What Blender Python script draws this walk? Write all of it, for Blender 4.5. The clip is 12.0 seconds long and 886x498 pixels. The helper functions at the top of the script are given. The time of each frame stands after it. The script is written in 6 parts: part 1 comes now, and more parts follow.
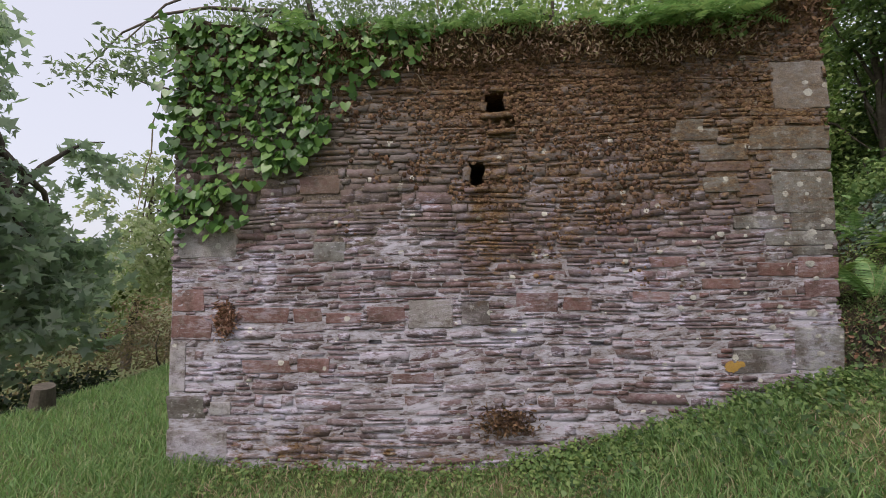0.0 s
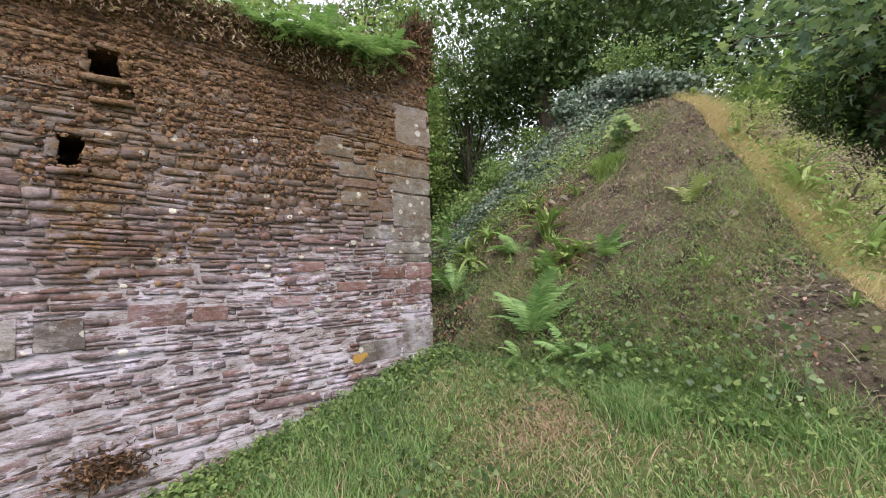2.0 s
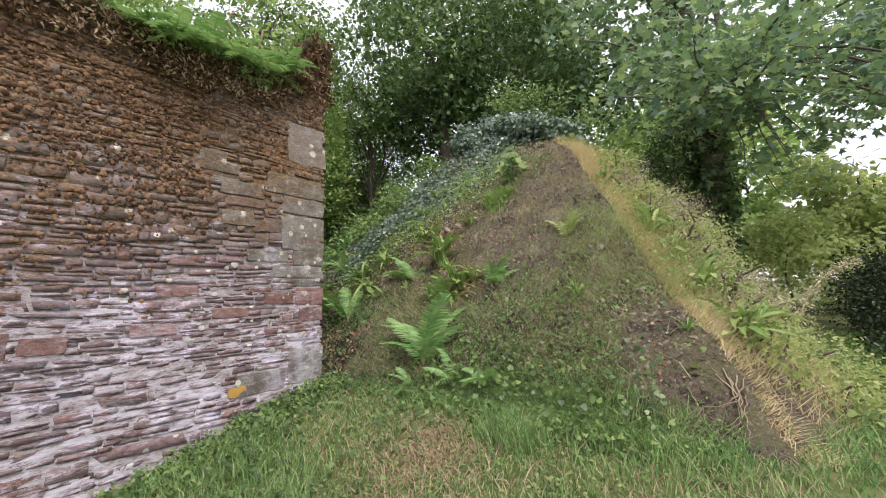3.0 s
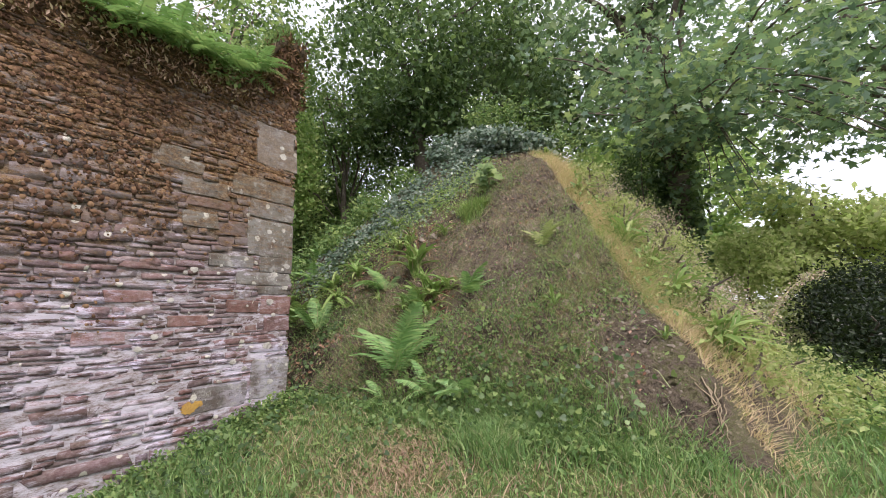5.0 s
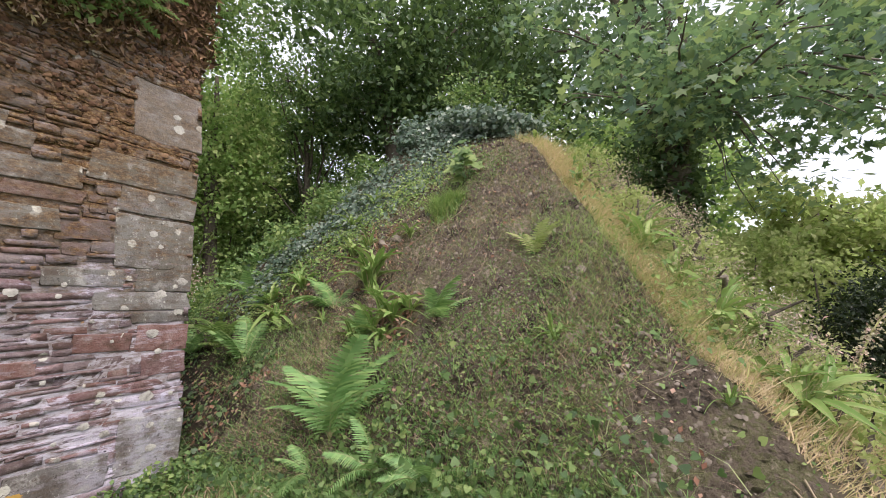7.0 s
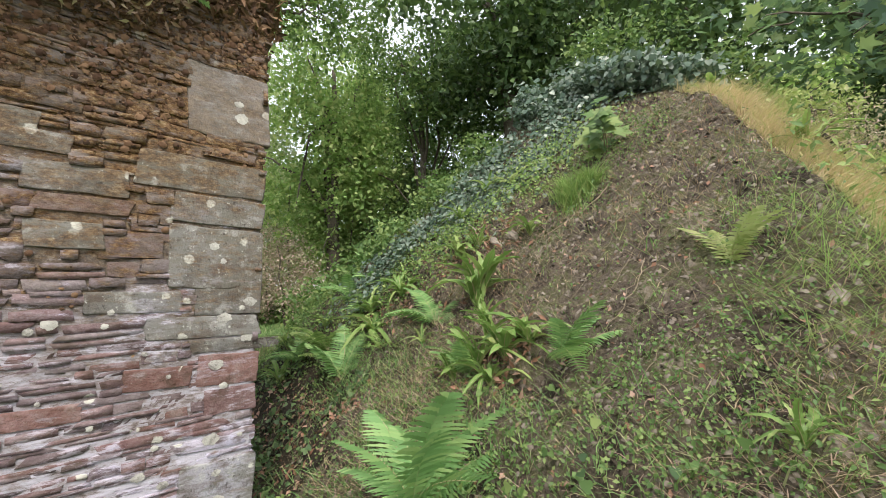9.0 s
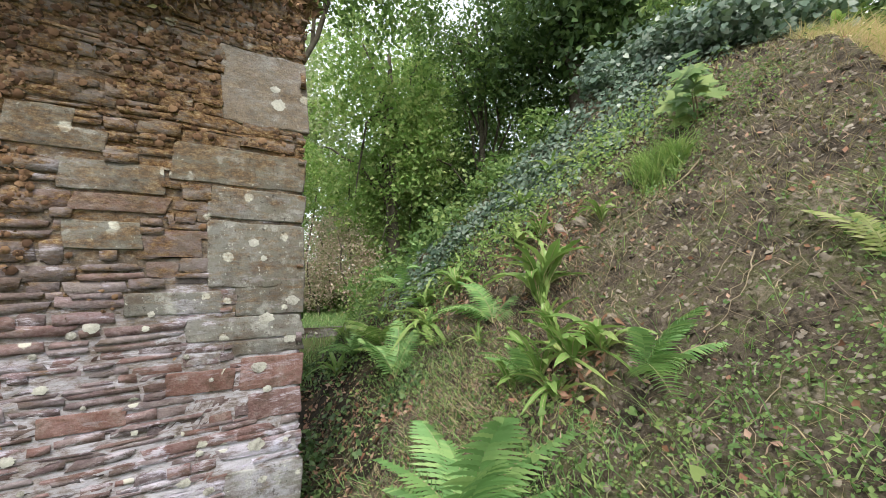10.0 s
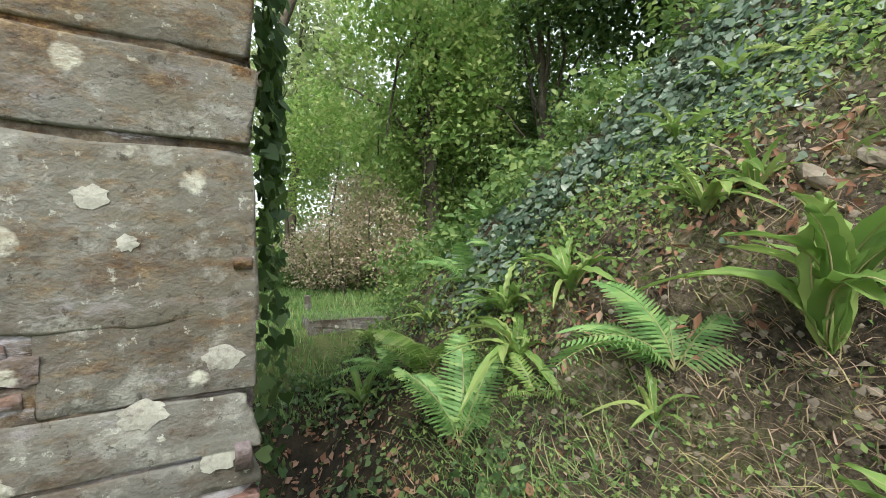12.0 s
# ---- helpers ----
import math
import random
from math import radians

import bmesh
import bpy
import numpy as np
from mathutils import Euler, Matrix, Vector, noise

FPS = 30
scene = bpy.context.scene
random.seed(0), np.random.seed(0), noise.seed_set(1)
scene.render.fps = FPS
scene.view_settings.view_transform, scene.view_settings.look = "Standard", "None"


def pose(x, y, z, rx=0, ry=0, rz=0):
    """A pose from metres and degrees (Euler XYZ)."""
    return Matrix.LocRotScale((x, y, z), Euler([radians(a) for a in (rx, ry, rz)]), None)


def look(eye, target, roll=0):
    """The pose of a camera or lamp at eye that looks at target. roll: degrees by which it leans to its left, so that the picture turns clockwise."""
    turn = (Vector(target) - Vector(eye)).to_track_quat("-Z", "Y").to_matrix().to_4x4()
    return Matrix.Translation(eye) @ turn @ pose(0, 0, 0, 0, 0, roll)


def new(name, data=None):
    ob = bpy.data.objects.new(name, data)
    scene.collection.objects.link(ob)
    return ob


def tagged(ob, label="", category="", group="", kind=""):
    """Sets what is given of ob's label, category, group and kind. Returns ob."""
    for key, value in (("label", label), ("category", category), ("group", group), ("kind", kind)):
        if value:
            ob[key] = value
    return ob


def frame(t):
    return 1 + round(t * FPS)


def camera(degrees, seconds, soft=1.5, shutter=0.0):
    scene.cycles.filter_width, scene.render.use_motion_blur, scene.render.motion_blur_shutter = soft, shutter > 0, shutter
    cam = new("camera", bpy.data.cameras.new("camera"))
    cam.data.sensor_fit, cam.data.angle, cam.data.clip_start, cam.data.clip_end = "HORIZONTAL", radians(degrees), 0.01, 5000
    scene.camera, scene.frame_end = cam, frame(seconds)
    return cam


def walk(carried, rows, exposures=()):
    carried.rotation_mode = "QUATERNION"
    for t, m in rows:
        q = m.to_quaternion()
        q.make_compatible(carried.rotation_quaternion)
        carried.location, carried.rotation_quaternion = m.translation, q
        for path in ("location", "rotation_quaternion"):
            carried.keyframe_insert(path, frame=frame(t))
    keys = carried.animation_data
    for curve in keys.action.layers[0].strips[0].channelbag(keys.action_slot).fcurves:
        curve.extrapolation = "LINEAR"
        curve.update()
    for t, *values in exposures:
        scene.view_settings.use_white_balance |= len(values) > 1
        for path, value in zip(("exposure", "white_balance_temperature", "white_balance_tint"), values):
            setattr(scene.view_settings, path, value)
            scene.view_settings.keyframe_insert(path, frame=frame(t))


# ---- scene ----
cam = camera(92.8, 12.0, soft=0.6)
PATH = [
    (0, (-2.971, -3.473, 0.269), (-3.054, -1.478, 0.385), -0.7),
    (0.5, (-2.942, -3.473, 0.296), (-2.903, -1.476, 0.4), -0.9),
    (1, (-2.868, -3.469, 0.308), (-2.45, -1.516, 0.41), -1.2),
    (1.5, (-2.759, -3.469, 0.305), (-1.843, -1.693, 0.397), -1.5),
    (2, (-2.697, -3.478, 0.306), (-1.424, -1.938, 0.397), -1.2),
    (2.5, (-2.671, -3.524, 0.315), (-1.188, -2.189, 0.442), -1.0),
    (3, (-2.63, -3.545, 0.322), (-1.048, -2.337, 0.518), -0.7),
    (3.5, (-2.61, -3.558, 0.324), (-0.989, -2.407, 0.542), -0.4),
    (5.5, (-2.476, -3.376, 0.238), (-0.814, -2.301, 0.523), -0.4),
    (6, (-2.167, -3.284, 0.335), (-0.476, -2.25, 0.602), -0.6),
    (6.5, (-1.914, -3.175, 0.346), (-0.211, -2.16, 0.613), -0.7),
    (6.7, (-1.777, -3.106, 0.396), (-0.068, -2.101, 0.661), -0.7),
    (8.3, (-1.093, -2.794, 0.629), (0.38, -1.461, 0.86), 0.5),
    (8.5, (-1.026, -2.718, 0.671), (0.412, -1.346, 0.891), 0.3),
    (9, (-0.838, -2.562, 0.722), (0.483, -1.073, 0.91), 0.2),
    (9.5, (-0.689, -2.488, 0.779), (0.514, -0.897, 0.934), -0.0),
    (10, (-0.613, -2.37, 0.791), (0.474, -0.695, 0.905), -0.1),
    (10.5, (-0.514, -2.095, 0.793), (0.52, -0.385, 0.872), -0.2),
    (11, (-0.356, -1.723, 0.795), (0.649, 0.006, 0.791), -0.0),
    (11.5, (-0.198, -1.359, 0.878), (0.777, 0.387, 0.838), -0.0),
    (12, (-0.072, -0.937, 0.88), (0.897, 0.812, 0.831), 0.2),
]
walk(cam, [(t, look(e, g, r)) for t, e, g, r in PATH], exposures=[(0, -0.22, 6500, 13), (0.5, -0.2, 6500, 13), (1.0, -0.05, 6500, 14), (2.0, 0.52, 6500, 13), (3.5, 0.54, 6500, 14), (6.5, 0.5, 6500, 16), (8.5, 0.65, 6500, 9), (10.0, 0.68, 6500, 3), (12, 0.72, 6500, -2)])

# ---- world and sun ----
SUN_EL, SUN_AZ = 54.0, 212.0   # degrees; azimuth clockwise from +y
world = bpy.data.worlds.new("overcast_sky")
scene.world = world
world.use_nodes = True
wn, wl = world.node_tree.nodes, world.node_tree.links
sky = wn.new("ShaderNodeTexSky")
sky.sky_type = "NISHITA"
sky.sun_disc = False
sky.sun_elevation, sky.sun_rotation = radians(SUN_EL), radians(SUN_AZ)
sky.dust_density, sky.air_density = 4.0, 1.0
veil = wn.new("ShaderNodeMixRGB")
veil.inputs[0].default_value = 0.55
veil.inputs[2].default_value = (9.3, 9.2, 10.0, 1)
wl.new(sky.outputs[0], veil.inputs[1])
wl.new(veil.outputs[0], wn["Background"].inputs[0])
wn["Background"].inputs[1].default_value = 0.15
sun = new("sun", bpy.data.lights.new("sun", "SUN"))
sun.data.energy, sun.data.angle, sun.data.color = 2.0, radians(14), (1.0, 0.95, 0.87)
az, el = radians(SUN_AZ), radians(SUN_EL)
sun.matrix_world = look((0, 0, 30), (-math.sin(az) * math.cos(el), -math.cos(az) * math.cos(el), 30 - math.sin(el)))

# ---- materials ----
def mat(name, rough=0.8):
    m = bpy.data.materials.new(name)
    m.use_nodes = True
    n, l = m.node_tree.nodes, m.node_tree.links
    b = n["Principled BSDF"]
    b.inputs["Roughness"].default_value = rough
    b.inputs["Specular IOR Level"].default_value = 0.3
    return m, n, l, b


def noise_tex(n, l, vec, scale, detail=4.0, rough=0.6):
    t = n.new("ShaderNodeTexNoise")
    t.inputs["Scale"].default_value, t.inputs["Detail"].default_value, t.inputs["Roughness"].default_value = scale, detail, rough
    l.new(vec, t.inputs["Vector"])
    return t.outputs["Fac"]


def ramp(n, l, fac, stops):
    r = n.new("ShaderNodeValToRGB")
    e = r.color_ramp.elements
    while len(e) < len(stops):
        e.new(0.5)
    for k, (p, c) in enumerate(stops):
        e[k].position, e[k].color = p, (*c, 1) if len(c) == 3 else c
    l.new(fac, r.inputs["Fac"])
    return r.outputs["Color"]


def step_up(n, l, fac, a, b):
    m = n.new("ShaderNodeMapRange")
    m.inputs["From Min"].default_value, m.inputs["From Max"].default_value = a, b
    l.new(fac, m.inputs["Value"])
    return m.outputs["Result"]


def calc(n, l, op, a, b):
    m = n.new("ShaderNodeMath")
    m.operation = op
    for k, v in enumerate((a, b)):
        if isinstance(v, (int, float)):
            m.inputs[k].default_value = v
        else:
            l.new(v, m.inputs[k])
    return m.outputs[0]


def blend(n, l, fac, a, b):
    m = n.new("ShaderNodeMixRGB")
    for k, v in enumerate((fac, a, b)):
        if isinstance(v, (int, float)):
            m.inputs[k].default_value = v
        elif isinstance(v, tuple):
            m.inputs[k].default_value = (*v, 1)
        else:
            l.new(v, m.inputs[k])
    return m.outputs[0]


def bump(n, l, b, height, strength, dist):
    m = n.new("ShaderNodeBump")
    m.inputs["Strength"].default_value, m.inputs["Distance"].default_value = strength, dist
    l.new(height, m.inputs["Height"])
    l.new(m.outputs[0], b.inputs["Normal"])


def position(n):
    return n.new("ShaderNodeNewGeometry").outputs["Position"]


def any_random(n, l):
    """A random number that differs from object to object and from island to island."""
    o = n.new("ShaderNodeObjectInfo").outputs["Random"]
    i = n.new("ShaderNodeNewGeometry").outputs["Random Per Island"]
    return calc(n, l, "FRACT", calc(n, l, "ADD", o, i), 0.0)


def stretched(n, l, vec, sx, sy, sz):
    m = n.new("ShaderNodeMapping")
    m.inputs["Scale"].default_value = (sx, sy, sz)
    l.new(vec, m.inputs["Vector"])
    return m.outputs[0]


def moss_mask(n, l, pos):
    """Where brown moss has grown over the masonry: the upper wall, a streak under the holes, the foot."""
    xyz = n.new("ShaderNodeSeparateXYZ")
    l.new(pos, xyz.inputs[0])
    x, z = xyz.outputs[0], xyz.outputs[2]
    big = noise_tex(n, l, pos, 1.3, 3.0)
    mid = noise_tex(n, l, stretched(n, l, pos, 8, 8, 22), 1.0, 6.0, 0.75)
    side = step_up(n, l, x, -4.3, -2.6)
    line = calc(n, l, "SUBTRACT", 2.0, calc(n, l, "MULTIPLY", side, 1.1))
    up = calc(n, l, "MULTIPLY", calc(n, l, "SUBTRACT", z, line), 0.36)
    streak = calc(n, l, "MULTIPLY", step_up(n, l, calc(n, l, "ABSOLUTE", calc(n, l, "ADD", x, 2.72), 0.0), 0.42, 0.05), step_up(n, l, z, -0.15, 0.75))
    up = calc(n, l, "MAXIMUM", up, calc(n, l, "SUBTRACT", calc(n, l, "MULTIPLY", streak, 0.62), 0.32))
    foot = calc(n, l, "SUBTRACT", calc(n, l, "MULTIPLY", step_up(n, l, z, -0.72, -1.15), 0.5), 0.42)
    up = calc(n, l, "MAXIMUM", up, foot)
    up = calc(n, l, "MINIMUM", calc(n, l, "MAXIMUM", up, -0.42), 0.2)
    v = calc(n, l, "ADD", up, calc(n, l, "ADD", calc(n, l, "MULTIPLY", calc(n, l, "SUBTRACT", big, 0.5), 1.0), calc(n, l, "MULTIPLY", calc(n, l, "SUBTRACT", mid, 0.5), 2.1)))
    return step_up(n, l, v, -0.06, 0.30)


def moss_colour(n, l, pos):
    return ramp(n, l, noise_tex(n, l, stretched(n, l, pos, 34, 34, 60), 1.0, 6.0, 0.8), [(0.34, (0.024, 0.015, 0.009)), (0.45, (0.105, 0.056, 0.027)), (0.54, (0.19, 0.110, 0.048)), (0.66, (0.36, 0.27, 0.16))])


def wash_mask(n, l, pos, a, b):
    """Remains of limewash and smeared mortar, running across stones and joints alike, mostly low on the wall."""
    xyz = n.new("ShaderNodeSeparateXYZ")
    l.new(pos, xyz.inputs[0])
    low = step_up(n, l, xyz.outputs[2], 1.4, -0.4)
    smear = noise_tex(n, l, stretched(n, l, pos, 6, 6, 24), 1.0, 9.0, 0.78)
    wide = noise_tex(n, l, stretched(n, l, pos, 1.6, 1.6, 3.0), 1.0, 3.0)
    v = calc(n, l, "ADD", smear, calc(n, l, "ADD", calc(n, l, "MULTIPLY", low, 0.13), calc(n, l, "MULTIPLY", calc(n, l, "SUBTRACT", wide, 0.5), 0.6)))
    return step_up(n, l, v, a, b)


def make_stone(name, stops, wash, grit=0.34, mossy=1.0, rough_h=0.8, speckle=0.0):
    m, n, l, b = mat(name, 0.85)
    pos = position(n)
    base = ramp(n, l, any_random(n, l), stops)
    grain = noise_tex(n, l, stretched(n, l, pos, 24, 24, 34), 1.0, 7.0, 0.75)
    base = blend(n, l, grit, base, ramp(n, l, grain, [(0.32, (0.05, 0.04, 0.04)), (0.5, (0.26, 0.22, 0.23)), (0.7, (0.62, 0.57, 0.58))]))
    base = blend(n, l, calc(n, l, "MULTIPLY", wash_mask(n, l, pos, 0.615, 0.675), wash), base, (0.57, 0.54, 0.62))
    stain = noise_tex(n, l, stretched(n, l, pos, 5, 5, 9), 1.0, 8.0, 0.72)
    base = blend(n, l, calc(n, l, "MULTIPLY", step_up(n, l, stain, 0.50, 0.62), 0.7), base, (0.10, 0.07, 0.05))
    base = blend(n, l, calc(n, l, "MULTIPLY", step_up(n, l, stain, 0.44, 0.34), 0.5), base, (0.33, 0.295, 0.30))
    patch = ramp(n, l, noise_tex(n, l, pos, 1.9, 4.0, 0.6), [(0.36, (0.60, 0.53, 0.49)), (0.5, (0.92, 0.88, 0.90)), (0.64, (1.10, 1.10, 1.22))])
    tint = n.new("ShaderNodeMixRGB")
    tint.blend_type = "MULTIPLY"
    tint.inputs[0].default_value = 0.85
    l.new(base, tint.inputs[1])
    l.new(patch, tint.inputs[2])
    base = tint.outputs[0]
    # olive film of algae, thicker on the damp upper courses
    xyz = n.new("ShaderNodeSeparateXYZ")
    l.new(pos, xyz.inputs[0])
    film = step_up(n, l, calc(n, l, "ADD", xyz.outputs[2], calc(n, l, "MULTIPLY", calc(n, l, "SUBTRACT", noise_tex(n, l, stretched(n, l, pos, 2.6, 2.6, 5.0), 1.0, 6.0, 0.7), 0.5), 2.6)), 0.5, 1.3)
    base = blend(n, l, calc(n, l, "MULTIPLY", film, 0.5), base, (0.175, 0.158, 0.118))
    lich = n.new("ShaderNodeTexVoronoi")
    lich.inputs["Scale"].default_value = 11.0
    l.new(pos, lich.inputs["Vector"])
    few = n.new("ShaderNodeSeparateColor")
    l.new(lich.outputs["Color"], few.inputs[0])
    spot = step_up(n, l, calc(n, l, "ADD", lich.outputs["Distance"], calc(n, l, "MULTIPLY", noise_tex(n, l, pos, 45.0, 3.0), 0.25)), 0.42, 0.36)
    spot = calc(n, l, "MULTIPLY", spot, step_up(n, l, few.outputs[0], 0.86, 0.90))
    base = blend(n, l, calc(n, l, "MULTIPLY", spot, 0.75), base, (0.68, 0.66, 0.58))
    if speckle:
        cloud = noise_tex(n, l, pos, 7.0, 9.0, 0.72)
        base = blend(n, l, calc(n, l, "MULTIPLY", step_up(n, l, cloud, 0.54, 0.64), speckle), base, (0.42, 0.41, 0.38))
        base = blend(n, l, calc(n, l, "MULTIPLY", step_up(n, l, cloud, 0.46, 0.36), speckle), base, (0.075, 0.062, 0.052))
        dots = noise_tex(n, l, pos, 38.0, 5.0, 0.7)
        base = blend(n, l, calc(n, l, "MULTIPLY", step_up(n, l, dots, 0.62, 0.68), speckle), base, (0.58, 0.57, 0.52))
        base = blend(n, l, calc(n, l, "MULTIPLY", step_up(n, l, dots, 0.40, 0.34), speckle), base, (0.04, 0.033, 0.028))
    base = blend(n, l, calc(n, l, "MULTIPLY", moss_mask(n, l, pos), mossy), base, moss_colour(n, l, pos))
    l.new(base, b.inputs["Base Color"])
    h = calc(n, l, "ADD", grain, noise_tex(n, l, pos, 90.0, 4.0))
    bump(n, l, b, h, rough_h, 0.008)
    return m


SLATE = make_stone("slate_rubble", [(0.0, (0.085, 0.056, 0.066)), (0.2, (0.18, 0.135, 0.14)), (0.35, (0.17, 0.085, 0.075)), (0.5, (0.23, 0.19, 0.195)), (0.65, (0.11, 0.072, 0.080)), (0.8, (0.22, 0.105, 0.088)), (1.0, (0.28, 0.24, 0.245))], 0.8)
RED = make_stone("red_sandstone", [(0.0, (0.21, 0.098, 0.076)), (0.5, (0.25, 0.125, 0.098)), (1.0, (0.175, 0.09, 0.078))], 0.4, 0.25, 0.7, 0.8, 0.2)
PALEQUOIN = make_stone("pale_quoin_stone", [(0.0, (0.35, 0.335, 0.315)), (0.5, (0.44, 0.425, 0.415)), (1.0, (0.31, 0.295, 0.285))], 0.5, 0.15, 0.45, 0.8, 0.45)
QUOIN = make_stone("grey_quoin_stone", [(0.0, (0.150, 0.148, 0.130)), (0.5, (0.215, 0.216, 0.190)), (1.0, (0.15, 0.140, 0.134))], 0.3, 0.10, 0.7, 0.6, 0.7)


def make_mortar():
    m, n, l, b = mat("lime_mortar", 0.95)
    pos = position(n)
    c = ramp(n, l, noise_tex(n, l, stretched(n, l, pos, 14, 14, 40), 1.0, 8.0, 0.75), [(0.36, (0.10, 0.075, 0.065)), (0.45, (0.27, 0.225, 0.22)), (0.56, (0.40, 0.375, 0.415))])
    xyz = n.new("ShaderNodeSeparateXYZ")
    l.new(pos, xyz.inputs[0])
    worn = calc(n, l, "ADD", xyz.outputs[2], calc(n, l, "MULTIPLY", calc(n, l, "SUBTRACT", noise_tex(n, l, stretched(n, l, pos, 2.2, 2.2, 3.5), 1.0, 5.0, 0.65), 0.5), 2.6))
    dirt = ramp(n, l, noise_tex(n, l, pos, 26.0, 6.0, 0.75), [(0.36, (0.035, 0.026, 0.018)), (0.5, (0.115, 0.085, 0.058)), (0.66, (0.26, 0.215, 0.16))])
    c = blend(n, l, calc(n, l, "MULTIPLY", step_up(n, l, worn, 0.25, 0.75), 0.9), c, dirt)
    c = blend(n, l, calc(n, l, "MULTIPLY", wash_mask(n, l, pos, 0.60, 0.69), 0.8), c, (0.57, 0.54, 0.62))
    c = blend(n, l, moss_mask(n, l, pos), c, moss_colour(n, l, pos))
    l.new(c, b.inputs["Base Color"])
    bump(n, l, b, noise_tex(n, l, pos, 70.0, 6.0, 0.75), 0.8, 0.008)
    return m


MORTAR = make_mortar()


def make_soil(name, stops, scale, bump_d=0.015):
    m, n, l, b = mat(name, 0.95)
    pos = position(n)
    big = noise_tex(n, l, pos, scale * 0.12, 4.0)
    fine = noise_tex(n, l, pos, scale, 6.0, 0.7)
    v = calc(n, l, "ADD", calc(n, l, "MULTIPLY", big, 0.6), calc(n, l, "MULTIPLY", fine, 0.4))
    l.new(ramp(n, l, v, stops), b.inputs["Base Color"])
    bump(n, l, b, fine, 0.9, bump_d)
    return m


GROUND = make_soil("damp_turf_soil", [(0.34, (0.045, 0.045, 0.02)), (0.5, (0.10, 0.12, 0.04)), (0.62, (0.16, 0.15, 0.07)), (0.75, (0.26, 0.21, 0.13))], 22.0)
EARTH = make_soil("bare_bank_earth", [(0.36, (0.030, 0.024, 0.018)), (0.44, (0.088, 0.069, 0.051)), (0.50, (0.155, 0.123, 0.092)), (0.55, (0.11, 0.108, 0.05)), (0.64, (0.28, 0.232, 0.175))], 34.0, 0.05)
# leaf litter coloured almost black to stand in for the gully's shade
SHADELITTER = make_soil("shade_darkened_litter", [(0.35, (0.012, 0.010, 0.007)), (0.5, (0.035, 0.027, 0.016)), (0.65, (0.08, 0.055, 0.035)), (0.75, (0.05, 0.06, 0.025))], 30.0, 0.03)
TOPSOIL = make_soil("dark_root_soil", [(0.35, (0.03, 0.022, 0.015)), (0.55, (0.09, 0.065, 0.035)), (0.7, (0.12, 0.12, 0.04))], 30.0, 0.03)
BARK = make_soil("bark", [(0.35, (0.06, 0.05, 0.04)), (0.55, (0.15, 0.125, 0.10)), (0.7, (0.26, 0.23, 0.19))], 20.0)
TWIG = make_soil("dry_twig", [(0.35, (0.16, 0.12, 0.08)), (0.6, (0.36, 0.29, 0.20))], 30.0, 0.004)
PEBBLE = make_soil("pale_pebble", [(0.35, (0.14, 0.115, 0.09)), (0.55, (0.26, 0.22, 0.18)), (0.7, (0.38, 0.34, 0.29))], 40.0, 0.004)


def make_leaf(name, stops, rough=0.45, clear=0.35):
    m, n, l, b = mat(name, rough)
    pos = position(n)
    r = calc(n, l, "ADD", calc(n, l, "MULTIPLY", any_random(n, l), 0.65), calc(n, l, "MULTIPLY", noise_tex(n, l, pos, 1.7, 3.0), 0.35))
    c = ramp(n, l, r, [(p, (k[0] * 1.10, k[1] * 0.95, k[2] * 1.18)) for p, k in stops])
    l.new(c, b.inputs["Base Color"])
    t = n.new("ShaderNodeBsdfTranslucent")
    l.new(blend(n, l, 0.45, c, (0.26, 0.42, 0.09)), t.inputs["Color"])
    mix = n.new("ShaderNodeMixShader")
    mix.inputs[0].default_value = clear
    l.new(b.outputs[0], mix.inputs[1])
    l.new(t.outputs[0], mix.inputs[2])
    l.new(mix.outputs[0], n["Material Output"].inputs["Surface"])
    return m


GRASS = make_leaf("grass_blades", [(0.2, (0.10, 0.21, 0.06)), (0.5, (0.17, 0.35, 0.10)), (0.7, (0.26, 0.44, 0.13)), (0.88, (0.46, 0.45, 0.24))], 0.5)
STRAW = make_leaf("dry_straw_grass", [(0.2, (0.60, 0.53, 0.27)), (0.45, (0.76, 0.70, 0.38)), (0.6, (0.68, 0.55, 0.34)), (0.75, (0.54, 0.60, 0.22)), (0.9, (0.34, 0.47, 0.12))], 0.6)
DEADGRASS = make_leaf("withered_stems", [(0.2, (0.30, 0.22, 0.13)), (0.5, (0.48, 0.39, 0.25)), (0.8, (0.36, 0.38, 0.15))], 0.7, 0.2)
IVY = make_leaf("ivy_leaves", [(0.15, (0.028, 0.080, 0.020)), (0.5, (0.080, 0.205, 0.040)), (0.85, (0.185, 0.370, 0.065))], 0.35, 0.25)
DARKIVY = make_leaf("dark_ivy_leaves", [(0.15, (0.05, 0.10, 0.055)), (0.5, (0.12, 0.20, 0.12)), (0.85, (0.27, 0.36, 0.24))], 0.3, 0.2)
FERN = make_leaf("fern_fronds", [(0.15, (0.13, 0.29, 0.08)), (0.5, (0.21, 0.43, 0.13)), (0.85, (0.34, 0.55, 0.17))], 0.5, 0.35)
TONGUE = make_leaf("strap_fern_fronds", [(0.15, (0.125, 0.250, 0.050)), (0.5, (0.205, 0.370, 0.085)), (0.85, (0.345, 0.480, 0.140))], 0.35, 0.35)
HERB = make_leaf("herb_leaves", [(0.15, (0.07, 0.15, 0.04)), (0.5, (0.14, 0.26, 0.07)), (0.85, (0.27, 0.39, 0.11))], 0.5)
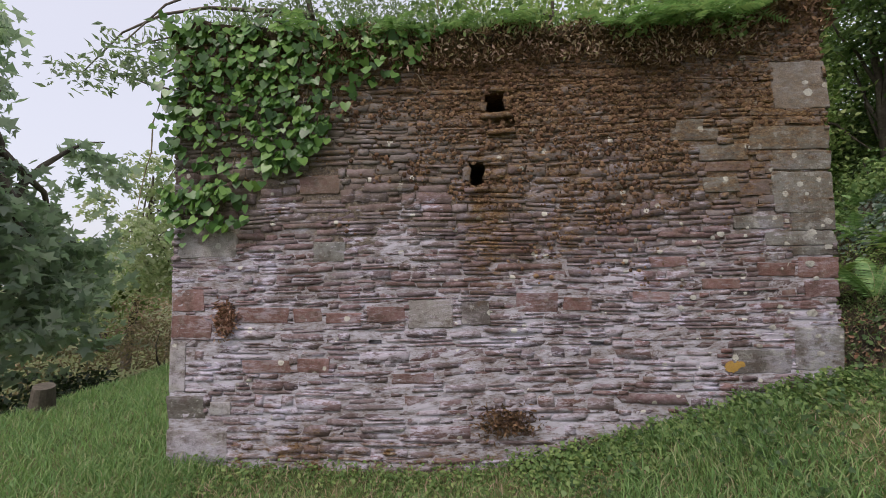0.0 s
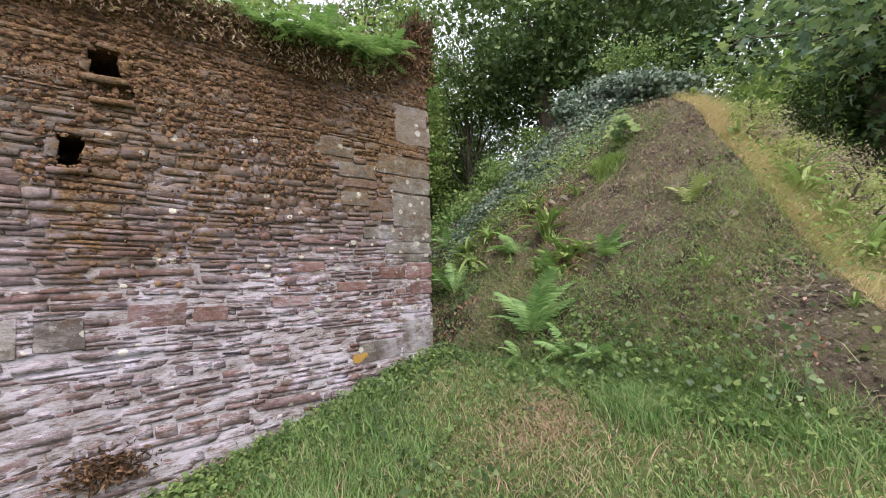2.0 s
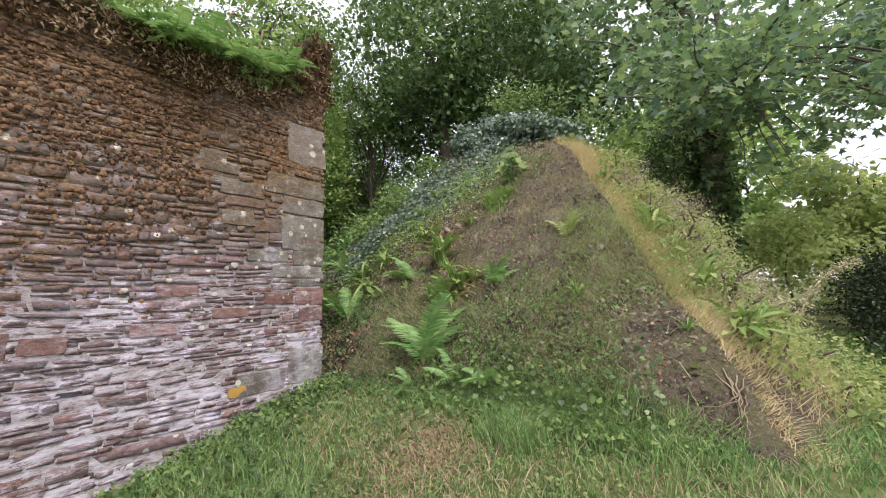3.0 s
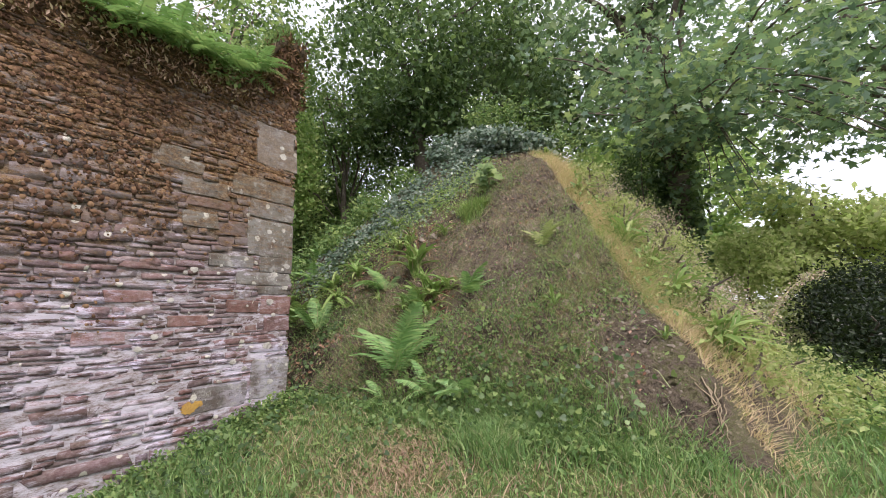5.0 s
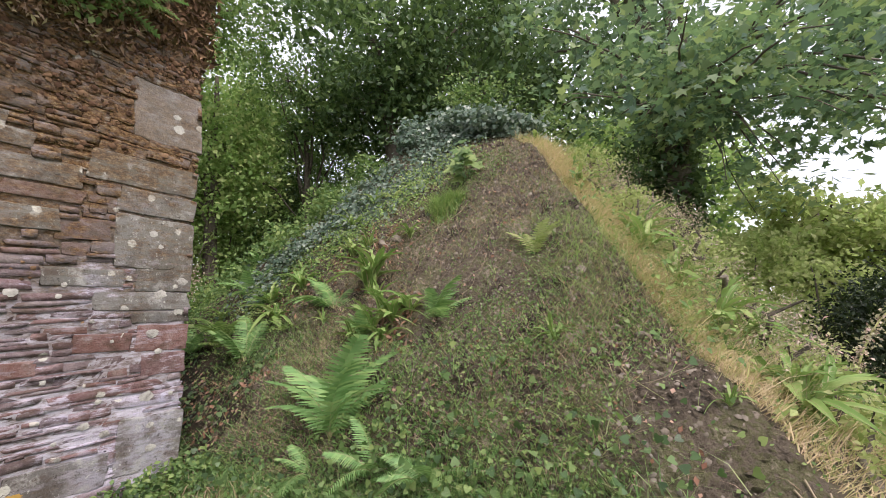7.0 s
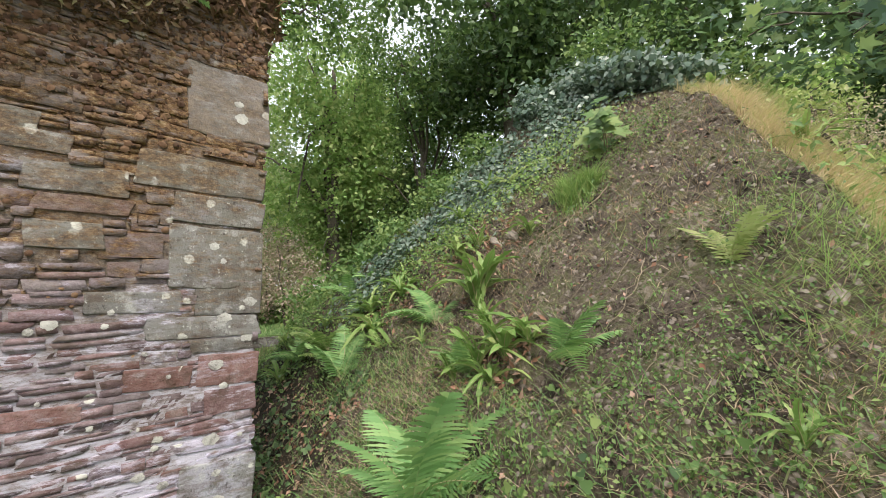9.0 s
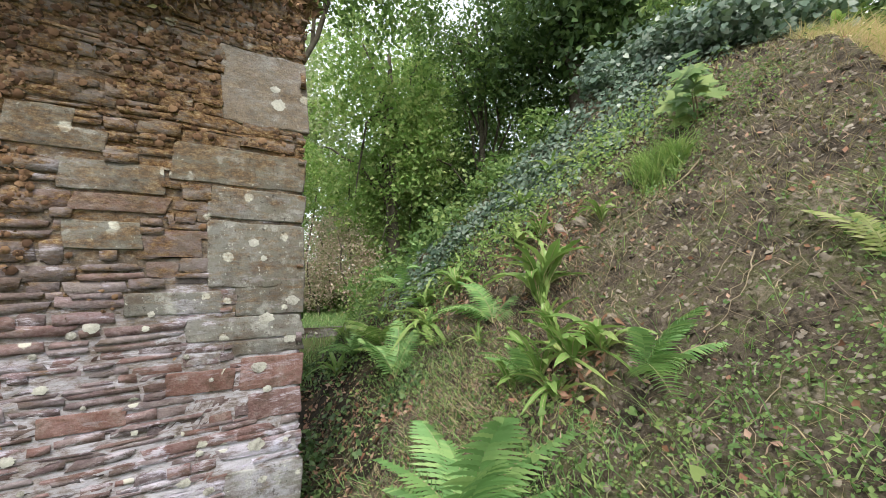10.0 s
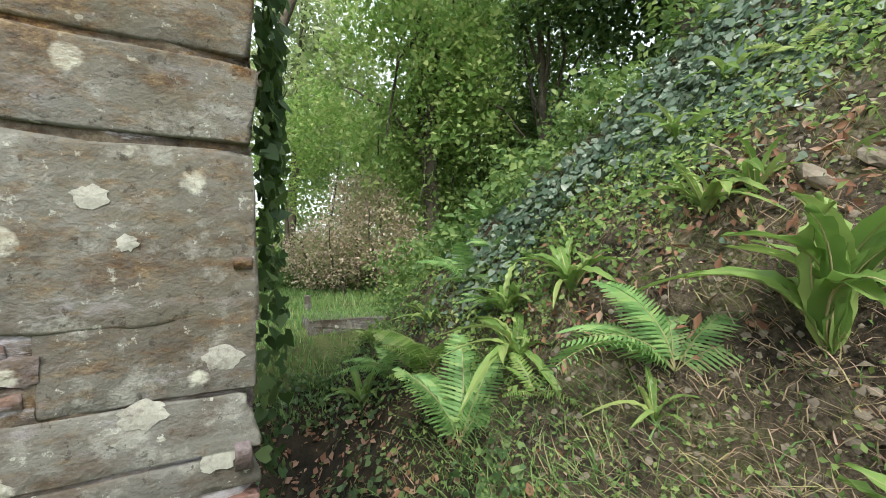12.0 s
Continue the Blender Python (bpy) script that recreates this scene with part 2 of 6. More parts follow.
SYCAMORE = make_leaf("sycamore_leaves", [(0.15, (0.13, 0.23, 0.13)), (0.5, (0.22, 0.36, 0.19)), (0.85, (0.36, 0.50, 0.25))], 0.45, 0.5)
OVERHANG = make_leaf("overhanging_leaves", [(0.15, (0.075, 0.15, 0.09)), (0.5, (0.14, 0.255, 0.145)), (0.85, (0.33, 0.45, 0.16))], 0.4, 0.45)
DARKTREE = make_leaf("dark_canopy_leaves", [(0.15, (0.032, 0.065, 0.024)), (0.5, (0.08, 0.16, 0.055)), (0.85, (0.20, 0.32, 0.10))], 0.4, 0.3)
PALELEAF = make_leaf("pale_green_leaves", [(0.15, (0.30, 0.42, 0.20)), (0.5, (0.44, 0.56, 0.27)), (0.85, (0.60, 0.68, 0.40))], 0.5, 0.55)
LIME = make_leaf("light_green_leaves", [(0.15, (0.18, 0.34, 0.08)), (0.5, (0.30, 0.49, 0.135)), (0.85, (0.49, 0.61, 0.21))], 0.5, 0.5)
ASH = make_leaf("grey_green_leaves", [(0.15, (0.14, 0.20, 0.12)), (0.5, (0.22, 0.31, 0.18)), (0.85, (0.32, 0.42, 0.22))], 0.5, 0.55)
PINK = make_leaf("pinkish_shrub_leaves", [(0.15, (0.26, 0.30, 0.13)), (0.45, (0.46, 0.48, 0.27)), (0.7, (0.60, 0.52, 0.38)), (0.9, (0.55, 0.36, 0.28))], 0.6, 0.3)
BRACKEN = make_leaf("brown_bracken", [(0.15, (0.20, 0.155, 0.08)), (0.5, (0.36, 0.275, 0.16)), (0.85, (0.34, 0.34, 0.15))], 0.7, 0.3)
DRYLEAF = make_leaf("fallen_brown_leaves", [(0.15, (0.14, 0.07, 0.035)), (0.5, (0.28, 0.17, 0.09)), (0.85, (0.42, 0.32, 0.2))], 0.7, 0.1)

# ---- helpers for meshes ----
RNG = np.random.default_rng(7)


def thing(name, label, category, group="", at=(0, 0, 0)):
    ob = new(name)
    ob.empty_display_size = 0.1
    ob.location = at
    return tagged(ob, label, category, group)


def link_mesh(name, me, material, parent=None, label="", kind=""):
    if not me.materials:
        me.materials.append(material)
    ob = new(name, me)
    if parent is not None:
        ob.parent = parent
    return tagged(ob, label, kind=kind)


def np_mesh(name, verts, faces, smooth=False):
    """A mesh from an (n, 3) array and an (m, k) array of equal faces."""
    verts, faces = np.asarray(verts, np.float32), np.asarray(faces, np.int32)
    me = bpy.data.meshes.new(name)
    k = faces.shape[1]
    me.vertices.add(len(verts))
    me.vertices.foreach_set("co", verts.ravel())
    me.loops.add(faces.size)
    me.loops.foreach_set("vertex_index", faces.ravel())
    me.polygons.add(len(faces))
    me.polygons.foreach_set("loop_start", np.arange(0, faces.size, k, dtype=np.int32))
    me.polygons.foreach_set("loop_total", np.full(len(faces), k, np.int32))
    if smooth:
        me.polygons.foreach_set("use_smooth", np.ones(len(faces), bool))
    me.update()
    me.validate()
    return me


def part(name, bm, material, parent, label="", kind=""):
    me = bpy.data.meshes.new(name)
    bm.to_mesh(me)
    bm.free()
    return link_mesh(name, me, material, parent, label, kind)


def frames_of(normals, spin):
    """Two axes across each normal, turned by spin."""
    n = normals / np.linalg.norm(normals, axis=1, keepdims=True)
    ref = np.where(np.abs(n[:, 2:3]) > 0.95, np.array([[1.0, 0, 0]]), np.array([[0, 0, 1.0]]))
    a = np.cross(ref, n)
    a /= np.linalg.norm(a, axis=1, keepdims=True)
    b = np.cross(n, a)
    c, s = np.cos(spin)[:, None], np.sin(spin)[:, None]
    return a * c + b * s, b * c - a * s, n


def stamp(name, shape, tris, places, normals, spin, size):
    """Copies one small outline (k points: across, along, out) to every place, joined into one mesh."""
    shape, tris = np.asarray(shape, float), np.asarray(tris)
    a, b, n = frames_of(np.asarray(normals, float), np.asarray(spin, float))
    s = np.asarray(size, float)[:, None]
    v = places[:, None, :] + (shape[None, :, 0:1] * (a * s)[:, None, :] + shape[None, :, 1:2] * (b * s)[:, None, :] + shape[None, :, 2:3] * (n * s)[:, None, :])
    f = tris[None] + (np.arange(len(places)) * len(shape))[:, None, None]
    return np_mesh(name, v.reshape(-1, 3), f.reshape(-1, tris.shape[1]))


LEAF = ([(0, 0, 0), (0.32, 0.45, 0.08), (0, 1, -0.1), (-0.32, 0.45, 0.08)], [(0, 1, 2), (0, 2, 3)])
LONGLEAF = ([(0, 0, 0), (0.17, 0.4, 0.05), (0, 1, -0.12), (-0.17, 0.4, 0.05)], [(0, 1, 2), (0, 2, 3)])
HEART = ([(0, 0.12, 0), (0.30, -0.05, 0.03), (0.52, 0.22, 0.02), (0.36, 0.60, -0.03), (0, 1.0, -0.12), (-0.36, 0.60, -0.03), (-0.52, 0.22, 0.02), (-0.30, -0.05, 0.03)],
         [(0, 1, 2), (0, 2, 3), (0, 3, 4), (0, 4, 5), (0, 5, 6), (0, 6, 7)])
LOBED = ([(0, 0, 0), (0.42, -0.02, 0.03), (0.30, 0.20, 0), (0.62, 0.52, -0.05), (0.22, 0.50, 0), (0, 1.0, -0.1), (-0.22, 0.50, 0), (-0.62, 0.52, -0.05), (-0.30, 0.20, 0), (-0.42, -0.02, 0.03)],
         [(0, 1, 2), (0, 2, 3), (0, 3, 4), (0, 4, 5), (0, 5, 6), (0, 6, 7), (0, 7, 8), (0, 8, 9)])


def leaves(name, shape, places, size, material, parent, lean=(0, 0, 0.5), label="", kind="stuff"):
    n = len(places)
    nor = RNG.normal(size=(n, 3)) + np.asarray(lean) * 1.6
    s = size * RNG.uniform(0.65, 1.35, n)
    me = stamp(name, shape[0], shape[1], np.asarray(places), nor, RNG.uniform(0, 6.28, n), s)
    return link_mesh(name, me, material, parent, label, kind)


def tube(name, points, radii, sides=6):
    """A bent, tapered round stem through the points."""
    p = np.asarray(points, float)
    d = np.gradient(p, axis=0)
    a, b, _ = frames_of(d, np.zeros(len(p)))
    w = np.linspace(0, 2 * np.pi, sides, endpoint=False)
    r = np.asarray(radii, float)[:, None, None]
    v = p[:, None, :] + r * (np.cos(w)[None, :, None] * a[:, None, :] + np.sin(w)[None, :, None] * b[:, None, :])
    f = []
    for i in range(len(p) - 1):
        for j in range(sides):
            k = (j + 1) % sides
            f.append((i * sides + j, i * sides + k, (i + 1) * sides + k, (i + 1) * sides + j))
    return np_mesh(name, v.reshape(-1, 3), f, smooth=True)


def bent(p0, p1, sag, wobble, count, rng):
    """Points from p0 to p1 on a bow with small kinks."""
    t = np.linspace(0, 1, count)[:, None]
    p = np.asarray(p0) * (1 - t) + np.asarray(p1) * t
    p[:, 2] += (sag * 4 * t * (1 - t))[:, 0]
    k = rng.normal(size=(count, 3)) * wobble
    k[0] = 0
    return p + k


# ---- terrain ----
def smooth01(v, a, b):
    t = np.clip((v - a) / (b - a), 0, 1)
    return t * t * (3 - 2 * t)


def ripple(x, y, scale, seed):
    """Cheap smooth noise on arrays, about -1 to 1."""
    r = np.random.default_rng(seed)
    out = np.zeros_like(np.asarray(x, float))
    for k in range(7):
        a, f, ph = r.uniform(0, 6.28), scale * r.uniform(0.6, 1.9), r.uniform(0, 6.28)
        out = out + np.sin((x * math.cos(a) + y * math.sin(a)) * f + ph) / 4.0
    return out


GX = [-400, -60, -14, -9.6, -8.4, -6, -5.4, -3.4, -2.4, -1.9, -1.06, -0.4, 0, 0.5, 3, 8, 60, 400]
GZ = [-6, -4, -3.0, -2.2, -1.4, -1.3, -1.28, -1.33, -1.25, -1.13, -0.88, -0.69, -0.6, -0.56, -0.5, -0.3, 1, 3]


def ground_z(x, y):
    x, y = np.asarray(x, float), np.asarray(y, float)
    z = np.interp(x, GX, GZ)
    back = smooth01(y, 1.3, 3.0) * smooth01(x, -1.5, -0.3)
    z = z * (1 - back) + (-0.1 + 0.02 * np.clip(y, 0, 30)) * back
    near = np.exp(-((x + 2) ** 2 + (y + 1) ** 2) / 150.0)
    return z + near * (0.015 * ripple(x, y, 5.0, 3) + 0.008 * ripple(x, y, 17.0, 4))


BANK_X = [-1, 0, 0.3, 0.63, 1.1, 1.36, 1.7, 2.1, 2.35, 2.9, 3.3, 9]
BANK_Z = [-1.5, -0.8, -0.45, -0.1, 0.30, 0.58, 1.0, 1.47, 1.8, 2.5, 3.0, 4.2]
# height of the sharp arris along its run, from the foot to the crest
ARRIS_S = [-2.2, -1.75, -1.5, -1.25, -1, -0.75, -0.5, -0.25, 0, 0.5, 1.0, 1.25, 1.45, 2.0, 3.0, 9.0]
ARRIS_Z = [-1.0, -0.60, -0.37, -0.14, 0.06, 0.22, 0.42, 0.66, 0.90, 1.36, 1.80, 2.05, 2.18, 2.45, 3.0, 4.2]
ARRIS_C, ARRIS_N = math.cos(math.radians(40)), math.sin(math.radians(40))


def arris_xy(s, o):
    """A place s metres along the arris and o metres out over the sunny face."""
    return 1.5 + ARRIS_C * s + ARRIS_N * o, -2.5 + ARRIS_N * s - ARRIS_C * o


def shaded_face(x, y):
    p = np.interp(x, BANK_X, BANK_Z) - 0.26 * smooth01(y, -0.2, 1.0) * (1 - smooth01(x, 0.7, 1.35))
    return p + 0.13 * smooth01(y, -0.3, -1.2) * smooth01(x, 0.2, 0.7) + 0.08 * smooth01(y, -1.2, -2.0)


def bank_z(x, y):
    x, y = np.asarray(x, float), np.asarray(y, float)
    s = (x - 1.5) * ARRIS_C + (y + 2.5) * ARRIS_N
    off = (x - 1.5) * ARRIS_N - (y + 2.5) * ARRIS_C
    crest = np.interp(s, ARRIS_S, ARRIS_Z)
    lap = crest - shaded_face(*arris_xy(s, 0))
    p = shaded_face(x, y) + lap * np.exp(np.minimum(off, 0) / 0.35)
    r = crest - 0.5 * off - 1.1 * np.clip(off - 0.95, 0, 9)
    b = 3.0 - 1.2 * y + 0.1 * (x - 2.9) + 0.3 * np.clip(x - 2.9, 0, 9)
    z = np.minimum(np.where(off > 0, r, p), b)
    z = np.where(z > 2.7, 2.7 + (z - 2.7) * 0.6, z)
    crumble = 0.012 * ripple(x, y, 32.0, 14) + 0.009 * ripple(x, y, 70.0, 15)
    pits = 0.13 * np.exp(-((x - 0.90) / 0.10) ** 2 - ((y + 1.20) / 0.16) ** 2) + 0.10 * np.exp(-((x - 1.93) / 0.10) ** 2 - ((y + 1.02) / 0.30) ** 2)
    return z - pits + 0.022 * ripple(x, y, 6.0, 11) + 0.014 * ripple(x, y, 17.0, 12) + crumble * (off < 0.1)


def land_z(x, y):
    return np.maximum(ground_z(x, y), bank_z(x, y))


def sheet(name, xs, ys, fn, keep=None):
    X, Y = np.meshgrid(xs, ys, indexing="ij")
    Z = fn(X, Y)
    v = np.stack([X, Y, Z], -1).reshape(-1, 3)
    i = np.arange(len(xs) * len(ys)).reshape(len(xs), len(ys))
    f = np.stack([i[:-1, :-1], i[1:, :-1], i[1:, 1:], i[:-1, 1:]], -1).reshape(-1, 4)
    if keep is not None:
        f = f[keep(v[f].mean(1))]
    return np_mesh(name, v, f, smooth=True)


xs = np.concatenate([[-400, -200, -100, -60, -40, -28, -20, -16, -13, -11], np.arange(-10, 8.01, 0.09), [9, 11, 14, 18, 25, 40, 60, 100, 200, 400]])
ys = np.concatenate([[-400, -200, -100, -50, -30, -20, -14, -10, -8], np.arange(-6, 9.01, 0.09), [10, 12, 15, 20, 30, 45, 70, 120, 200, 400]])
tagged(link_mesh("ground", sheet("ground", xs, ys, ground_z), GROUND), "damp turf and soil ground rising towards the bank", "ground", kind="structure")
tagged(link_mesh("earth_bank", sheet("earth_bank", np.concatenate([np.arange(-0.4, 3.6, 0.025), np.arange(3.6, 9.5, 0.08)]), np.concatenate([np.arange(-7.5, -3.7, 0.08), np.arange(-3.7, 1.8, 0.028), np.arange(1.8, 5.0, 0.07)]), bank_z, lambda c: c[:, 2] > ground_z(c[:, 0], c[:, 1]) - 0.12), EARTH),
       "steep bare brown earth bank with patchy moss", "bank", kind="structure")

# sheet over the gully floor that carries the shade as dark colour
tagged(link_mesh("gully_floor", sheet("gully_floor", np.arange(-0.05, 1.15, 0.05), np.arange(-0.05, 2.3, 0.05), lambda x, y: land_z(x, y) + 0.012 + 0.012 * ripple(x, y, 30.0, 8), lambda c: (c[:, 2] < -0.12 + 0.16 * smooth01(c[:, 1], 0.1, 0.6) + 0.06 * ripple(c[:, 0], c[:, 1], 5.0, 9)) & (c[:, 0] > 0.02 + 0.05 * c[:, 1]) & (c[:, 1] > -0.02 + 0.05 * ripple(c[:, 0], c[:, 1], 9.0, 2))), SHADELITTER),
       "leaf litter on the gully floor, the gully's shade put into its colour", "gully", kind="structure")

# ---- the ruined wall ----
WALL_L, WALL_R, WALL_D = -5.4, 0.0, 1.3
HOLES = [(-2.75, -2.57, 1.59, 1.78), (-2.90, -2.755, 0.975, 1.19)]
DENTS = [(-2.74, -2.50, 1.455, 1.56), (-1.95, -1.82, -0.325, -0.29), (-3.74, -3.62, -0.30, -0.265), (-5.0, -4.86, -0.08, 0.02)]


def wall_top(x):
    return np.interp(x, [-5.5, -5.2, -4.2, -3.3, -2.5, -1.6, -0.7, -0.5, -0.4, -0.2, 0.05], [2.36, 2.42, 2.30, 2.22, 2.28, 2.22, 2.26, 2.36, 2.62, 2.84, 2.84])


def in_rects(x, z, rects, pad=0.0):
    return any(a - pad < x < b + pad and c - pad < z < d + pad for a, b, c, d in rects)


def mortar_face():
    """The mortar bed behind the stones, uneven, with the two deep holes cut through it."""
    nx, nz = 260, 240
    us, vs = np.linspace(WALL_L, WALL_R, nx), np.linspace(0, 1, nz)
    cut = sorted(set([round(v, 3) for h in HOLES for v in h[:2]]))
    us = np.sort(np.concatenate([us, cut]))
    X = np.repeat(us[:, None], nz, 1)
    Z = -1.75 + vs[None, :] * (wall_top(us)[:, None] - 0.02 + 1.75)
    lost = smooth01(Z + 0.35 * ripple(X, Z, 2.6, 24), 0.1, 0.9)
    Y = -0.0050 + 0.006 * lost + 0.0035 * ripple(X, Z, 7.0, 21) + 0.0035 * ripple(X, Z * 2.5, 26.0, 22) + 0.002 * ripple(X, Z * 3, 70.0, 23)
    Y[-1, :] = 0.02
    v = np.stack([X, Y, Z], -1).reshape(-1, 3)
    i = np.arange(v.shape[0]).reshape(len(us), nz)
    f = np.stack([i[:-1, :-1], i[1:, :-1], i[1:, 1:], i[:-1, 1:]], -1).reshape(-1, 4)
    c = v[f].mean(1)
    keep = np.array([not in_rects(p[0], p[2], HOLES + DENTS) for p in c])
    return np_mesh("mortar_face", v, f[keep], smooth=True)


wall = link_mesh("wall_south", mortar_face(), MORTAR)
tagged(wall, "ruined tall slate rubble wall with lime mortar and brown moss", "wall", kind="structure")

bm = bmesh.new()
# solid core behind the face, left open round the holes
def core_box(x0, x1, y0, y1, z0, z1, splay=0.0):
    v = [bm.verts.new(p) for p in ((x0, y0, z0), (x1, y0, z0), (x1 + splay, y1, z0), (x0, y1, z0), (x0, y0, z1), (x1, y0, z1), (x1 + splay, y1, z1), (x0, y1, z1))]
    for q in ((0, 1, 5, 4), (1, 2, 6, 5), (2, 3, 7, 6), (3, 0, 4, 7), (4, 5, 6, 7), (3, 2, 1, 0)):
        bm.faces.new([v[k] for k in q])


core_box(WALL_L + 0.02, -2.92, 0.05, WALL_D, -1.9, 2.2)
core_box(-2.54, -0.02, 0.05, WALL_D, -1.9, 2.2, 0.10)
core_box(-2.92, -2.54, 0.55, WALL_D, -1.9, 2.2)
for a, b, c, d in ((-2.92, -2.54, -1.9, 0.965), (-2.92, -2.90, 0.965, 1.2), (-2.755, -2.54, 0.965, 1.2), (-2.92, -2.54, 1.2, 1.58), (-2.92, -2.75, 1.58, 1.79), (-2.57, -2.54, 1.58, 1.79), (-2.92, -2.54, 1.79, 2.2)):
    core_box(a, b, 0.05, 0.55, c, d)
part("core", bm, MORTAR, wall, "rubble core of the wall")


OBLONG = np.array([(-0.5, -0.46), (-0.30, -0.5), (0, -0.5), (0.30, -0.5), (0.5, -0.46), (0.5, 0.46), (0.30, 0.5), (0, 0.5), (-0.30, 0.5), (-0.5, 0.46)])


def stone_verts(rng, n=10):
    """Rings of one stone: back, edge, and a slightly smaller, tilted front (y is outwards negative)."""
    o = OBLONG + np.stack([rng.uniform(-0.05, 0.03, n) * np.sign(OBLONG[:, 0]) + rng.uniform(-0.05, 0.05, n) * (np.abs(OBLONG[:, 0]) < 0.4), rng.uniform(-0.16, 0.04, n) * np.sign(OBLONG[:, 1])], 1)
    o[:, 0] += o[:, 1] * rng.normal() * 0.07
    tilt = rng.uniform(-0.32, 0.32, 2)
    front = o * np.array([0.985, 0.95])
    yf = -1.0 + tilt[0] * front[:, 0] + tilt[1] * front[:, 1] + rng.uniform(-0.15, 0.15, n)
    rings = [np.stack([o[:, 0], np.full(n, 1.0), o[:, 1]], 1), np.stack([o[:, 0], yf + 0.28, o[:, 1]], 1), np.stack([front[:, 0], yf, front[:, 1]], 1)]
    return np.concatenate(rings)


def stone_tris(n=10):
    f = []
    for r in (0, 1):
        for k in range(n):
            a, b = r * n + k, r * n + (k + 1) % n
            f += [(a, b, b + n), (a, b + n, a + n)]
    return np.array(f + [(2 * n, 2 * n + k, 2 * n + k + 1) for k in range(1, n - 1)])


STRI = stone_tris()


def block_mesh(rng, nx=10, nz=8):
    """A large stone with worn, chipped edges and an uneven face."""
    u = np.concatenate([[-0.5], np.linspace(-0.482, 0.482, nx - 2), [0.5]])
    w = np.concatenate([[-0.5], np.linspace(-0.465, 0.465, nz - 2), [0.5]])
    X, Z = np.meshgrid(u, w, indexing="ij")
    edge = np.minimum(0.5 - np.abs(X), 0.5 - np.abs(Z))
    rim = edge < 1e-6
    corner = (np.abs(X) > 0.49) & (np.abs(Z) > 0.49)
    inner = np.where(edge < 0.04, 0.25, 1.0)
    jx, jz = rng.normal(size=X.shape) * 0.022 * inner, rng.normal(size=X.shape) * 0.03 * inner
    X2 = X + np.where(rim, -np.abs(jx) * np.sign(X), jx) - corner * np.sign(X) * rng.uniform(0, 0.10, X.shape)
    Z2 = Z + np.where(rim, -np.abs(jz) * np.sign(Z), jz) - corner * np.sign(Z) * rng.uniform(0, 0.16, X.shape)
    X2, Z2 = X2 * 0.99 + Z * rng.normal() * 0.04, Z2 * 0.98 + X * rng.normal() * 0.03 + 0.012 * np.sin(X * 9 + rng.uniform(0, 6))
    tilt = rng.uniform(-0.35, 0.35, 2)
    Y = -1.0 + tilt[0] * X + tilt[1] * Z + rng.normal(size=X.shape) * 0.09 + rim * rng.uniform(0.15, 0.6, X.shape) + corner * 0.2
    v = np.stack([X2, Y, Z2], -1).reshape(-1, 3)
    i = np.arange(nx * nz).reshape(nx, nz)
    f = np.stack([i[:-1, :-1], i[1:, :-1], i[1:, 1:], i[:-1, 1:]], -1).reshape(-1, 4)
    loop = np.concatenate([i[:, 0], i[-1, 1:], i[-2::-1, -1], i[0, -2:0:-1]])
    back = v[loop] * np.array([1, 0, 1]) + np.array([0, 1.0, 0])
    k = np.arange(len(loop))
    side = np.stack([loop, len(v) + k, len(v) + (k + 1) % len(loop), np.roll(loop, -1)], 1)
    return np_mesh("stone", np.concatenate([v, back]), np.concatenate([f, side]), smooth=True)


BLOCKS = [block_mesh(np.random.default_rng(150 + k)) for k in range(10)]
TEMPLATES = [np_mesh("stone", stone_verts(np.random.default_rng(100 + k)), STRI) for k in range(14)]

